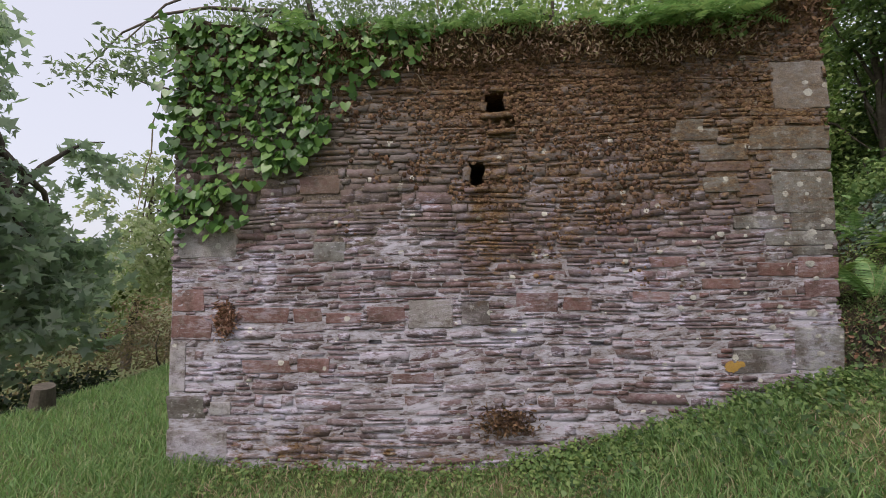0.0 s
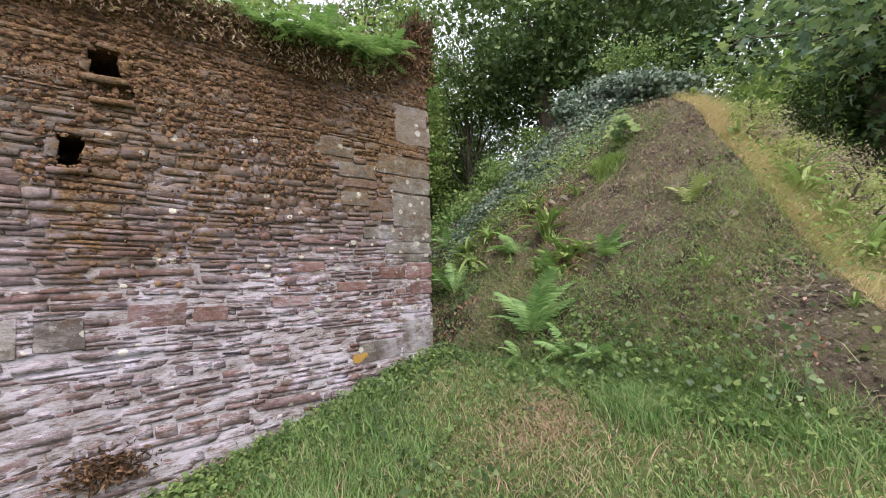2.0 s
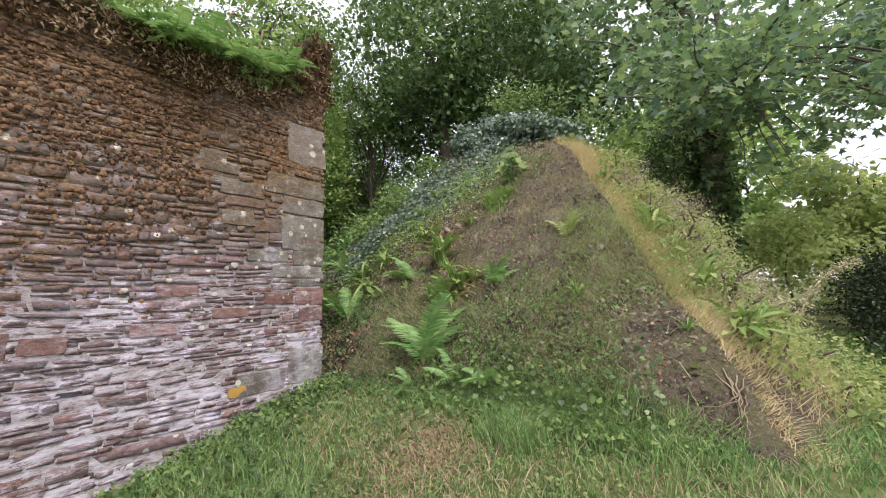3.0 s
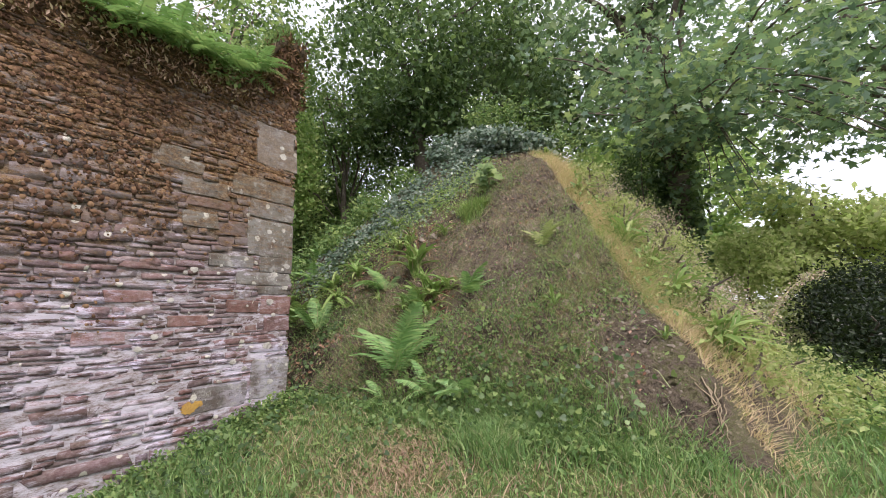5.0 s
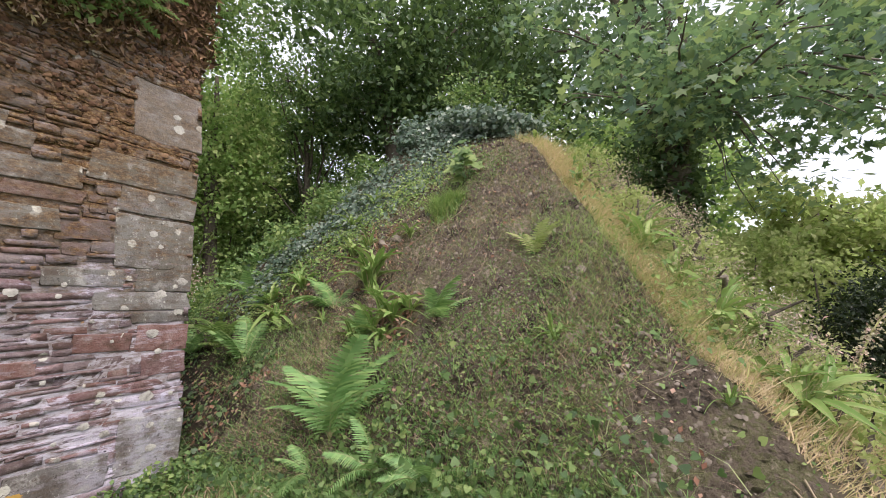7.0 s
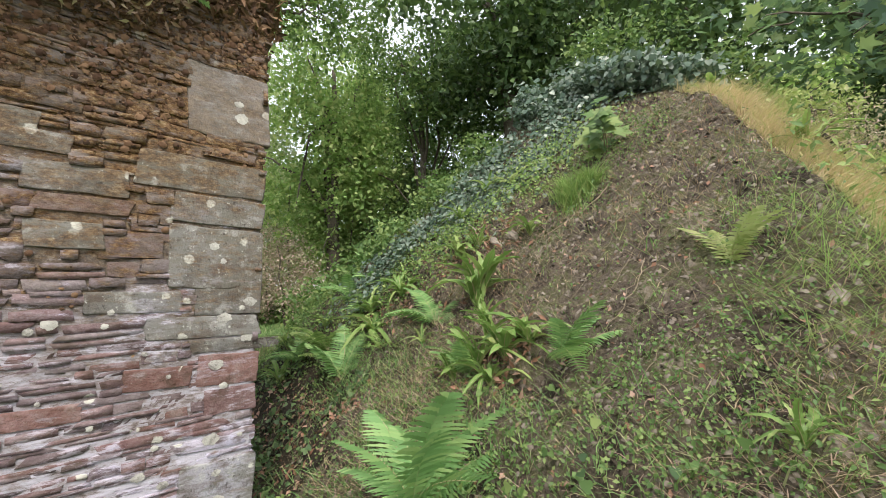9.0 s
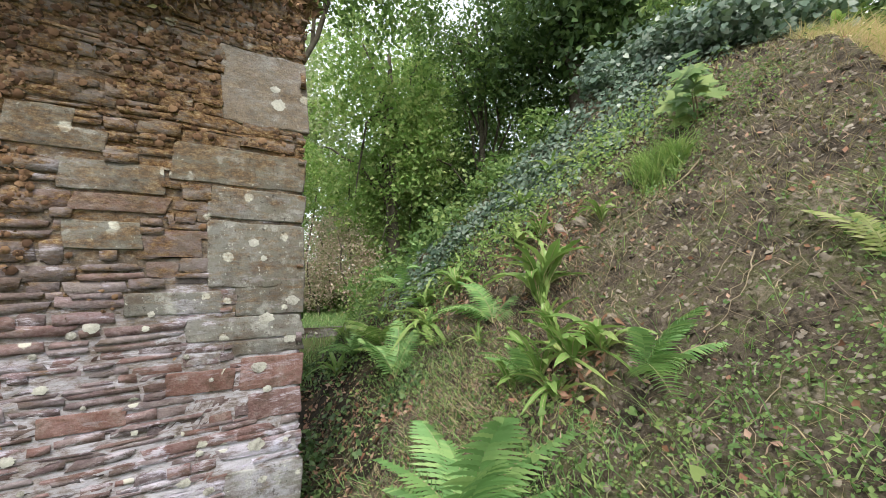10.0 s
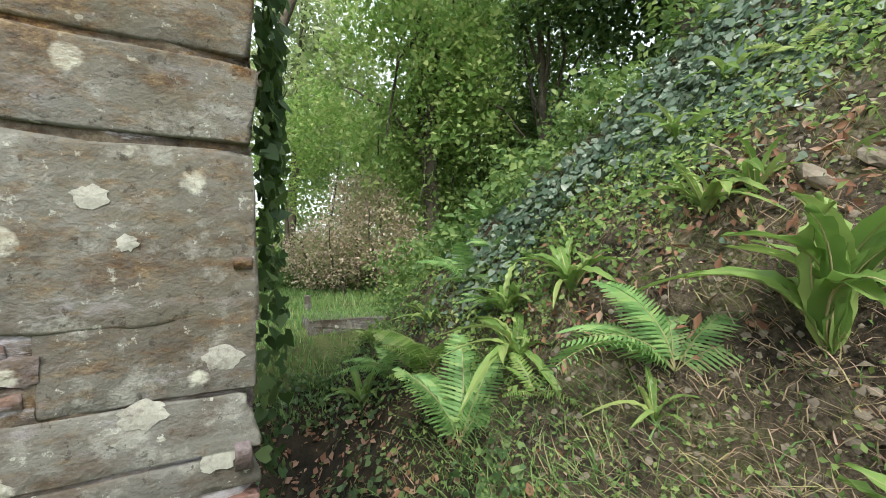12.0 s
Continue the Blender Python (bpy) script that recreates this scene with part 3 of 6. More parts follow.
# larger stones that stand out: x0, x1, z0, z1, material, label
FEATURES = [
    (-0.42, 0.015, 1.57, 1.955, PALEQUOIN, "large pale grey quoin stone"), (-0.62, 0.01, 1.24, 1.42, QUOIN, ""), (-0.46, 0.012, 1.07, 1.22, QUOIN, ""), (-1.03, -0.64, 1.16, 1.29, QUOIN, "long brown-grey stone"), (-1.25, -0.86, 1.33, 1.42, QUOIN, ""), (-0.98, -0.62, 1.07, 1.145, RED, ""), (-0.34, 0.012, 0.38, 0.45, QUOIN, ""), (-0.78, -0.38, 0.60, 0.70, QUOIN, ""),
    (-0.46, 0.015, 0.725, 1.045, QUOIN, "dark grey square quoin stone"), (-0.33, 0.01, 0.58, 0.735, QUOIN, ""), (-0.55, 0.008, 0.46, 0.57, QUOIN, ""),
    (-0.30, 0.012, 0.20, 0.36, RED, "red quoin stone"), (-0.62, -0.32, 0.22, 0.32, RED, ""), (-0.26, 0.006, 0.05, 0.18, SLATE, ""),
    (-0.36, 0.016, -0.52, -0.20, QUOIN, "rough grey foot stone"), (-0.85, -0.38, -0.54, -0.36, QUOIN, ""),
    (-4.36, -4.12, -0.12, -0.01, RED, "red sandstone block"), (-4.09, -3.79, -0.13, -0.05, RED, ""), (-3.75, -3.43, -0.12, 0.0, RED, "red sandstone block"),
    (-3.41, -3.04, -0.17, 0.06, PALEQUOIN, "pale square block"), (-2.98, -2.74, -0.15, 0.04, QUOIN, ""), (-2.53, -2.19, -0.05, 0.10, RED, "long red sandstone block"), (-2.15, -1.92, -0.04, 0.06, RED, ""),
    (-4.79, -4.38, -0.53, -0.43, RED, "long red sandstone block"), (-4.33, -4.06, -0.53, -0.42, RED, ""), (-5.35, -4.84, 0.43, 0.70, PALEQUOIN, "pale whitewashed quoin stone"),
    (-5.42, -5.10, -0.90, -0.72, QUOIN, ""), (-5.06, -4.88, -0.87, -0.77, PALEQUOIN, "white block"), (-5.42, -4.90, -1.24, -1.00, PALEQUOIN, "pale foot quoin"),
    (-5.41, -5.27, -0.68, -0.28, PALEQUOIN, "upright pale quoin"), (-5.40, -5.12, -0.02, 0.16, RED, ""), (-5.40, -5.05, -0.24, -0.06, RED, ""), (-4.84, -4.40, -0.12, 0.0, RED, ""),
    (-4.32, -3.98, 0.95, 1.10, RED, ""), (-4.20, -3.93, 0.38, 0.54, QUOIN, ""), (-1.20, -0.98, 1.36, 1.50, QUOIN, ""), (-1.45, -1.15, 0.30, 0.38, RED, ""), (-1.05, -0.75, 0.12, 0.20, RED, ""),
    (-1.6, -1.3, 0.02, 0.1, RED, ""), (-3.55, -3.2, -0.62, -0.54, RED, ""), (-1.0, -0.72, 0.9, 1.02, QUOIN, ""),
]


def lay_courses(rng, x_lo, x_hi, z_lo, z_hi, thin):
    """Random rubble: wavy beds, stones of many lengths; gives (x, z, width, height, tilt)."""
    out, z, row = [], z_lo, 0
    while z < z_hi:
        frac = np.clip((z + 1.3) / 3.4, 0, 1)
        h = rng.choice([0.024, 0.038, 0.054, 0.074, 0.098], p=[0.17, 0.25, 0.27, 0.19, 0.12]) * rng.uniform(0.85, 1.2) * (1.0 - thin * frac)
        x = x_lo - rng.uniform(0, 0.2)
        ph = rng.uniform(0, 6.28)
        while x < x_hi:
            w = min(0.06 + rng.gamma(1.5, 0.10), 0.60)
            cx = x + w / 2
            dz = 0.018 * math.sin(cx * 1.7 + z * 2.1) + 0.012 * math.sin(cx * 6 + ph) + rng.uniform(-0.16, 0.16) * h
            tilt = 0.018 * 1.7 * math.cos(cx * 1.7 + z * 2.1) + rng.normal() * 0.02
            hh = h * (rng.uniform(0.72, 1.04) + 0.16 * float(smooth01(z, 0.0, 0.9)))
            if h > 0.05 and rng.random() < 0.35:
                out.append((cx, z + dz + hh * 0.24, w * 0.96, hh * 0.44, tilt))
                out.append((cx + rng.uniform(-0.02, 0.02), z + dz + hh * 0.76, w * 0.9, hh * 0.44, tilt))
            else:
                out.append((cx, z + dz + hh * 0.5, w * rng.uniform(0.9, 0.985), hh, tilt))
            x += w
        z += h
        row += 1
    return out


near_stones, far_v, far_f, off = [], [], [], 0
srng = np.random.default_rng(31)
rects = [f[:4] for f in FEATURES]
for cx, cz, w, h, tilt in lay_courses(srng, WALL_L, WALL_R, -1.7, 2.85, 0.22):
    x0, x1 = max(cx - w / 2, WALL_L - 0.01), min(cx + w / 2, WALL_R + srng.uniform(-0.02, 0.012))
    # butt against the larger stones
    for a, b, c, d in rects + [(p, q, r - 0.01, s + 0.01) for p, q, r, s in HOLES + DENTS]:
        if c - h * 0.4 < cz < d + h * 0.4 and x0 < b and x1 > a:
            if a - x0 > x1 - b:
                x1 = min(x1, a + 0.012)
            else:
                x0 = max(x0, b - 0.012)
    w, cx = x1 - x0, (x0 + x1) / 2
    if w < 0.03 or cz + h / 2 > wall_top(cx) or cz < ground_z(cx, 0) - 0.12:
        continue
    proud = srng.uniform(-0.003, 0.008) + 0.002 * srng.random() ** 2 * float(smooth01(cz, 0.2, 1.2))
    if cx > -0.66 and cz < 2.1:
        near_stones.append((cx, cz, w, h, tilt, proud))
        continue
    v = stone_verts(srng) * np.array([w, proud + 0.012, h])
    c, s = math.cos(tilt), math.sin(tilt)
    v = np.stack([v[:, 0] * c - v[:, 2] * s + cx, v[:, 1] + 0.006, v[:, 0] * s + v[:, 2] * c + cz], 1)
    far_v.append(v)
    far_f.append(STRI + off)
    off += len(v)
# stones of the short end beside the gully
for cx, cz, w, h, tilt in lay_courses(srng, 0.16, 1.3, -0.8, 2.3, 0.2):
    v = stone_verts(srng) * np.array([w, 0.016, h])
    far_v.append(np.stack([-v[:, 1] + 0.08 * (v[:, 0] + cx) / 1.3 - 0.014, v[:, 0] + cx, v[:, 2] + cz], 1))
    far_f.append(STRI[:, ::-1] + off)
    off += len(v)
link_mesh("rubble_stones", np_mesh("rubble_stones", np.concatenate(far_v), np.concatenate(far_f)), SLATE, wall, "thin-bedded slate stones", kind="stuff")


def set_stone(k, cx, cz, w, h, tilt, proud, material, label="", pool=TEMPLATES):
    me = pool[k % len(pool)]
    ob = new("stone", me)
    ob.parent = wall
    if not me.materials:
        me.materials.append(SLATE)
    ob.material_slots[0].link = "OBJECT"
    ob.material_slots[0].material = material
    ob.location, ob.rotation_euler, ob.scale = (cx, 0.006, cz), (0, -tilt, 0), (w, proud + 0.012, h)
    return tagged(ob, label)


# ---- soil, moss and plants on the wall ----
def top_soil():
    """Dark soil over the wall head, lapping over the face in uneven tongues."""
    us = np.linspace(WALL_L - 0.05, WALL_R + 0.04, 190)
    rows = []
    hang = 0.10 + 0.07 * ripple(us, us * 0, 6.0, 41) + 0.04 * ripple(us, us * 0, 21.0, 42)
    hang = np.clip(hang, 0.02, 0.3)
    t = wall_top(us)
    for dy, dz, k in ((-0.012, -1.0, 0), (-0.035, -0.7, 1), (-0.075, -0.25, 2), (-0.06, 0.03, 3), (0.02, 0.06, 4), (0.3, 0.10, 5), (0.8, 0.08, 6), (1.34, 0.0, 7), (1.36, -0.4, 8)):
        z = t + (dz * hang if dz < 0 and k < 3 else dz)
        z = z + 0.03 * ripple(us, us * 0 + dy * 5, 9.0, 43 + k)
        rows.append(np.stack([us, dy + 0.018 * ripple(us, us * 0 + k, 14.0, 60 + k), z], 1))
    v = np.stack(rows, 1)
    i = np.arange(v.shape[0] * v.shape[1]).reshape(v.shape[:2])
    f = np.stack([i[:-1, :-1], i[1:, :-1], i[1:, 1:], i[:-1, 1:]], -1).reshape(-1, 4)
    return np_mesh("wall_head_soil", v.reshape(-1, 3), f, smooth=True)


tagged(link_mesh("wall_head_soil", top_soil(), TOPSOIL), "dark rooty soil lying on the wall head", "soil", kind="structure")
mrng = np.random.default_rng(17)

# ---- plants: builders ----
def frond_mesh(name, pinnae=20, width=0.17, droop=0.35, seed=0, teeth=4):
    """A feathered fern frond of length 1 along +y, arching up and over; serrated leaflets."""
    rng = np.random.default_rng(seed)
    v, f = [], []

    def axis(t):
        return np.array([0.02 * math.sin(3 * t), t * (1 - 0.12 * t), 0.42 * t - droop * 1.5 * t * t])

    for k in range(14):
        a, b = axis(k / 14), axis((k + 1) / 14)
        r = 0.006 * (1 - k / 15)
        i = len(v)
        v += [a + (-r, 0, 0.002), a + (r, 0, 0.002), b + (r, 0, 0.002), b + (-r, 0, 0.002)]
        f += [(i, i + 1, i + 2), (i, i + 2, i + 3)]
    for k in range(pinnae):
        t = 0.12 + 0.87 * k / (pinnae - 1)
        c = axis(t)
        ln = width * math.sin(math.pi * min(0.16 + 0.80 * (t - 0.05), 1) ** 0.9) ** 0.8 * rng.uniform(0.9, 1.05) + 0.012
        hw = 0.42 * 0.87 / (pinnae - 1) + 0.004
        for side in (-1, 1):
            d = np.array([side * 0.93, 0.36, -0.12 + rng.uniform(-0.1, 0.1)])
            u = np.array([0.0, 1.0, 0.1])
            prev = None
            for q in range(teeth * 2 + 1):
                s = q / (teeth * 2)
                m = c + d * ln * s + np.array([0, 0, -0.25 * ln * s * s])
                half = hw * (1 - s) ** 0.6 * (1.0 if q % 2 == 0 else 0.62) + 0.0008
                i = len(v)
                v += [m - u * half, m + u * half]
                if prev is not None:
                    tri = [(prev, i, i + 1), (prev, i + 1, prev + 1)]
                    f += tri if side > 0 else [t3[::-1] for t3 in tri]
                prev = i
    return np_mesh(name, v, f)


def strap_mesh(name, seed, width=0.075, droop=0.5):
    """A strap-shaped, wavy-edged frond of length 1 with a folded midrib."""
    rng = np.random.default_rng(seed)
    v, f, n = [], [], 16
    twist = rng.uniform(-0.25, 0.25)
    for k in range(n + 1):
        t = k / n
        c = np.array([twist * t * t, t * (1 - 0.18 * t), 0.75 * t - droop * 1.5 * t * t])
        w = width * (min(t / 0.12, 1) ** 0.7) * (1 - max(0, (t - 0.72) / 0.28) ** 1.7) + 0.004
        wave = 0.013 * math.sin(t * 34 + seed) + 0.006 * math.sin(t * 71 + seed * 2)
        v += [c + (-w, 0, 0.028 + wave), c + (-w * 0.5, 0, 0.020), c, c + (w * 0.5, 0, 0.020), c + (w, 0, 0.028 - wave)]
        if k:
            for j in range(4):
                a = (k - 1) * 5 + j
                f += [(a, a + 1, a + 6), (a, a + 6, a + 5)]
    return np_mesh(name, v, f, smooth=True)


def rib_of(kind, droop, seed=0):
    """The stalk and midrib of a frond of length 1."""
    if kind == "feather":
        pts = [(0.02 * math.sin(3 * t), t * (1 - 0.12 * t), 0.42 * t - droop * 1.5 * t * t + 0.004) for t in np.linspace(0, 0.96, 10)]
        return tube("midrib", pts, np.linspace(0.007, 0.002, 10), 4)
    twist = np.random.default_rng(seed).uniform(-0.25, 0.25)
    pts = [(twist * t * t, t * (1 - 0.18 * t), 0.75 * t - droop * 1.5 * t * t + 0.003) for t in np.linspace(0, 0.93, 10)]
    return tube("midrib", pts, np.linspace(0.008, 0.003, 10), 4)


RIBMAT = make_leaf("pale_midrib", [(0.2, (0.30, 0.34, 0.12)), (0.8, (0.42, 0.42, 0.20))], 0.5, 0.1)
FROND = [frond_mesh("frond", 24, 0.21, d, k) for k, d in enumerate((0.25, 0.38, 0.5))]
SMALLFROND = [frond_mesh("frond", 14, 0.2, d, 10 + k, 2) for k, d in enumerate((0.3, 0.45))]
STRAP = [strap_mesh("frond", k, 0.045 + 0.009 * (k % 3), d) for k, d in enumerate((0.35, 0.55, 0.7, 0.9))]


RIBS = {}
for pool, kind, droops, first in ((FROND, "feather", (0.25, 0.38, 0.5), 0), (SMALLFROND, "feather", (0.3, 0.45), 10), (STRAP, "strap", (0.35, 0.55, 0.7, 0.9), 0)):
    for k, me0 in enumerate(pool):
        RIBS[me0.name] = rib_of(kind, droops[k], first + k)


def fern(name, at, count, length, meshes, material, label, group, out=(-1, 0, 0), seed=0, rise=35, fan=360, category="fern"):
    """A rosette of fronds; out: the way off the slope, to which the rosette leans."""
    rng = np.random.default_rng(seed)
    root = thing(name, label, category, group, at)
    face = math.degrees(math.atan2(-out[0], out[1]))
    for k in range(count):
        a = face + fan * ((k + rng.uniform(-0.3, 0.3)) / count - 0.5)
        up = rise + rng.uniform(-16, 22)
        me = meshes[int(rng.integers(len(meshes)))]
        ob = link_mesh("frond", me, material, root)
        ob.material_slots[0].link = "OBJECT"
        ob.material_slots[0].material = material
        link_mesh("midrib", RIBS[me.name], RIBMAT, ob)
        ln = length * rng.uniform(0.7, 1.12)
        ob.matrix_basis = pose(0, 0, -0.01, 0, 0, a) @ pose(0, 0, 0, up - 20, rng.uniform(-18, 18), 0) @ Matrix.Scale(ln, 4)
    return root


def crown_points(rng, blobs, count, hollow=0.35):
    """Points in a set of ellipsoid clumps (x, y, z, rx, ry, rz), denser to their outside, in small sprays."""
    w = np.array([b[3] * b[4] + b[3] * b[5] + b[4] * b[5] for b in blobs])
    pick = rng.choice(len(blobs), size=max(count // 9, 1), p=w / w.sum())
    b = np.array(blobs, float)[pick]
    d = rng.normal(size=(len(pick), 3))
    d /= np.linalg.norm(d, axis=1, keepdims=True)
    r = (hollow + (1 - hollow) * rng.random(len(pick)) ** 0.6) * rng.uniform(0.75, 1.15, len(pick))
    centre = b[:, :3] + d * r[:, None] * b[:, 3:]
    spread = 0.10 * b[:, 3:].mean(1)[:, None, None] + 0.03
    p = centre[:, None, :] + rng.normal(size=(len(pick), 9, 3)) * spread * np.array([1, 1, 0.6])
    return p.reshape(-1, 3)


def tree(name, base, blobs, count, leaf, shape, material, label, trunk_r=0.16, lean=(0, 0), seed=0, limbs=10, group="", bare=0.3, category="tree", fork=0.35):
    """Tapered trunk, limbs out to the clumps, and a crown of single leaves in sprays."""
    rng = np.random.default_rng(seed)
    root = thing(name, label, category, group)
    b = np.array(blobs, float)
    top = b[:, :3].mean(0)
    top = np.array([top[0] + lean[0], top[1] + lean[1], b[:, 2].max()])
    line = bent(base, top, 0.0, 0.05 * trunk_r * 6, 9, rng)
    link_mesh("trunk", tube("trunk", line, trunk_r * np.linspace(1.25, 0.25, 9), 9), BARK, root)
    for k in range(limbs):
        t = fork + (0.9 - fork) * rng.random()
        start = line[0] * (1 - t) + line[-1] * t
        i = min(int(t * 8), 7)
        start = line[i] + (line[i + 1] - line[i]) * (t * 8 - i)
        goal = b[k % len(b)]
        end = goal[:3] + rng.normal(size=3) * goal[3:] * 0.45
        pts = bent(start, end, 0.12 * np.linalg.norm(end - start), 0.05, 7, rng)
        link_mesh("limb", tube("limb", pts, trunk_r * 0.42 * np.linspace(1, 0.15, 7), 5), BARK, root)
    pts = crown_points(rng, blobs, count, bare)
    leaves("crown", shape, pts, leaf, material, root, (0, 0, 0.45))
    return root


def shrub(name, blobs, count, leaf, shape, material, label, seed=0, group="", category="bush"):
    """Several stems from the ground and a leafy, ragged mass."""
    rng = np.random.default_rng(seed)
    root = thing(name, label, category, group)
    for b in blobs:
        foot = (b[0], b[1], float(land_z(b[0], b[1])) - 0.05)
        tip = (b[0] + rng.normal() * b[3] * 0.4, b[1] + rng.normal() * b[4] * 0.4, b[2] + b[5] * 0.6)
        link_mesh("stem", tube("stem", bent(foot, tip, 0.0, 0.04, 6, rng), np.linspace(0.035, 0.006, 6), 5), BARK, root)
    leaves("foliage", shape, crown_points(rng, blobs, count, 0.45), leaf, material, root, (0, 0, 0.5))
    return root


def scatter(x0, x1, y0, y1, n, rng):
    return rng.uniform(x0, x1, n), rng.uniform(y0, y1, n)


def blades(name, x, y, z, height, material, parent, label, lean=0.4, width=0.006, normals=None):
    """Bent grass blades of two tapering pieces."""
    n = len(x)
    rng = np.random.default_rng(n)
    h = height * rng.uniform(0.45, 1.3, n)
    a = rng.uniform(0, 6.28, n)
    side = np.stack([np.cos(a), np.sin(a), np.zeros(n)], 1) * (width * rng.uniform(0.6, 1.3, n))[:, None]
    b = rng.uniform(0, 6.28, n)
    bend = np.stack([np.cos(b), np.sin(b), np.zeros(n)], 1) * (h * lean * rng.uniform(0.3, 1.6, n))[:, None]
    up = np.array([0, 0, 1.0]) if normals is None else normals
    p = np.stack([x, y, z], 1)
    mid = p + up * (h * 0.6)[:, None] + bend * 0.35
    tip = p + up * (h * 0.92)[:, None] + bend
    v = np.stack([p - side, p + side, mid - side * 0.7, mid + side * 0.7, tip], 1).reshape(-1, 3)
    f = np.array([(0, 1, 3), (0, 3, 2), (2, 3, 4)])[None] + (np.arange(n) * 5)[:, None, None]
    return link_mesh(name, np_mesh(name, v, f.reshape(-1, 3)), material, parent, label, "stuff")

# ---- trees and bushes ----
# near-black leaf colour that stands in for deep shade
SHADELEAF = make_leaf("shade_blackened_leaves", [(0.15, (0.006, 0.012, 0.005)), (0.5, (0.015, 0.03, 0.012)), (0.85, (0.035, 0.06, 0.02))], 0.4, 0.1)


def lz(x, y):
    return float(land_z(x, y))


def blobs_round(cx, cy, cz, rx, ry, rz, n, seed, size=0.42):
    """Uneven clumps filling an ellipsoid."""
    r = np.random.default_rng(seed)
    out = []
    for _ in range(n):
        d = r.normal(size=3)
        d = d / np.linalg.norm(d) * r.uniform(0.25, 0.95)
        k = size * r.uniform(0.6, 1.25)
        out.append((cx + d[0] * rx, cy + d[1] * ry, cz + d[2] * rz, rx * k, ry * k, rz * k * 0.8))
    return out


# pale yellow-green leaf with the glow of backlight put into its colour
SUNLEAF = make_leaf("sun_brightened_leaves", [(0.15, (0.30, 0.42, 0.12)), (0.5, (0.46, 0.58, 0.19)), (0.85, (0.64, 0.72, 0.32))], 0.5, 0.65)
PALESYC = make_leaf("blue_green_sycamore_leaves", [(0.15, (0.24, 0.36, 0.22)), (0.5, (0.38, 0.53, 0.33)), (0.85, (0.54, 0.66, 0.45))], 0.4, 0.65)
tree("sycamore_tree", (-11.0, 3.2, -2.4), blobs_round(-11.1, 3.0, 1.3, 1.85, 2.3, 3.2, 26, 1), 7500, 0.20, LOBED, PALESYC, "dense dark green sycamore tree at the meadow edge", 0.22, seed=1, limbs=12)
tree("pale_green_tree", (-13.6, 9.6, -2.6), blobs_round(-13.2, 9.4, 1.0, 2.2, 2.0, 3.0, 16, 2), 7000, 0.16, LEAF, PALELEAF, "light green young tree beyond the meadow", 0.12, seed=2)
shrub("bracken_bush", [(-9.6, 5.6, -1.3, 0.9, 1.0, 0.8), (-10.6, 6.9, -1.0, 1.1, 1.2, 1.0), (-8.9, 6.6, -1.2, 1.0, 1.0, 0.7), (-11.5, 5.0, -1.6, 1.2, 1.2, 0.8)], 6000, 0.11, LONGLEAF, BRACKEN, "brown and green bracken at the meadow edge", 3)
tree("ash_tree", (-4.3, 4.2, -1.3), [(-6.7, 1.15, 2.80, 0.55, 0.4, 0.28), (-7.5, 1.35, 2.75, 0.55, 0.4, 0.24), (-6.2, 1.3, 3.0, 0.5, 0.4, 0.3), (-5.9, 1.6, 3.3, 0.5, 0.4, 0.3), (-5.8, 2.8, 4.1, 0.9, 0.8, 0.5), (-5.0, 3.0, 4.3, 1.0, 0.8, 0.5), (-4.0, 3.1, 4.1, 0.9, 0.8, 0.5), (-4.4, 3.6, 5.6, 1.6, 1.2, 0.9), (-3.1, 3.3, 4.2, 0.7, 0.8, 0.6)],
     6500, 0.11, LONGLEAF, ASH, "sparse grey-green ash tree behind the wall", 0.10, seed=4, limbs=12)
tree("birch_tree", (-1.6, 4.6, -1.0), [(-2.2, 3.4, 4.2, 0.9, 0.9, 0.6), (-1.2, 3.6, 4.4, 0.8, 0.9, 0.6), (-0.2, 3.8, 4.6, 0.9, 0.9, 0.9), (-1.4, 4.2, 5.8, 1.6, 1.2, 0.9)], 4200, 0.10, LEAF, LIME, "pale green tree behind the wall top", 0.09, seed=5)
# added shrubs; the shade below the tree is in their leaf colour
shrub("dark_undergrowth", [(-9.5, 1.4, -2.0, 0.8, 0.8, 0.5), (-9.7, 2.6, -1.95, 0.8, 0.8, 0.55), (-9.8, 3.8, -1.9, 0.8, 0.8, 0.5), (-10.3, 0.6, -2.1, 0.9, 0.9, 0.6)], 7000, 0.09, LEAF, SHADELEAF, "undergrowth below the sycamore, deep shade put into its leaf colour", 90)
# dark wood behind the bank
tree("oak_tree", (5.2, 2.2, lz(5.2, 2.2) - 0.3), blobs_round(4.9, 2.3, 5.6, 2.6, 2.3, 2.6, 26, 6), 19000, 0.13, LEAF, DARKTREE, "tall dark tree behind the bank", 0.2, seed=6, limbs=14)
tree("holly_tree", (3.2, 5.2, -0.1), blobs_round(3.1, 5.3, 3.4, 1.7, 1.3, 2.9, 26, 7), 13000, 0.10, LEAF, LIME, "leafy green tree beyond the gully", 0.14, seed=7, limbs=12)
tree("elm_tree", (9.0, 2.0, lz(9.0, 2.0)), blobs_round(8.4, 1.5, 6.2, 3.2, 3.4, 3.4, 26, 8), 12000, 0.18, LEAF, DARKTREE, "tall dark tree on the bank top", 0.26, seed=8, limbs=12)
tree("ivy_clad_tree", (7.2, -2.9, lz(7.2, -2.9)), blobs_round(6.9, -2.7, 6.6, 2.2, 2.6, 2.2, 20, 9), 5500, 0.16, LEAF, SYCAMORE, "tall tree with an ivy-covered dark trunk", 0.24, seed=9, limbs=12)
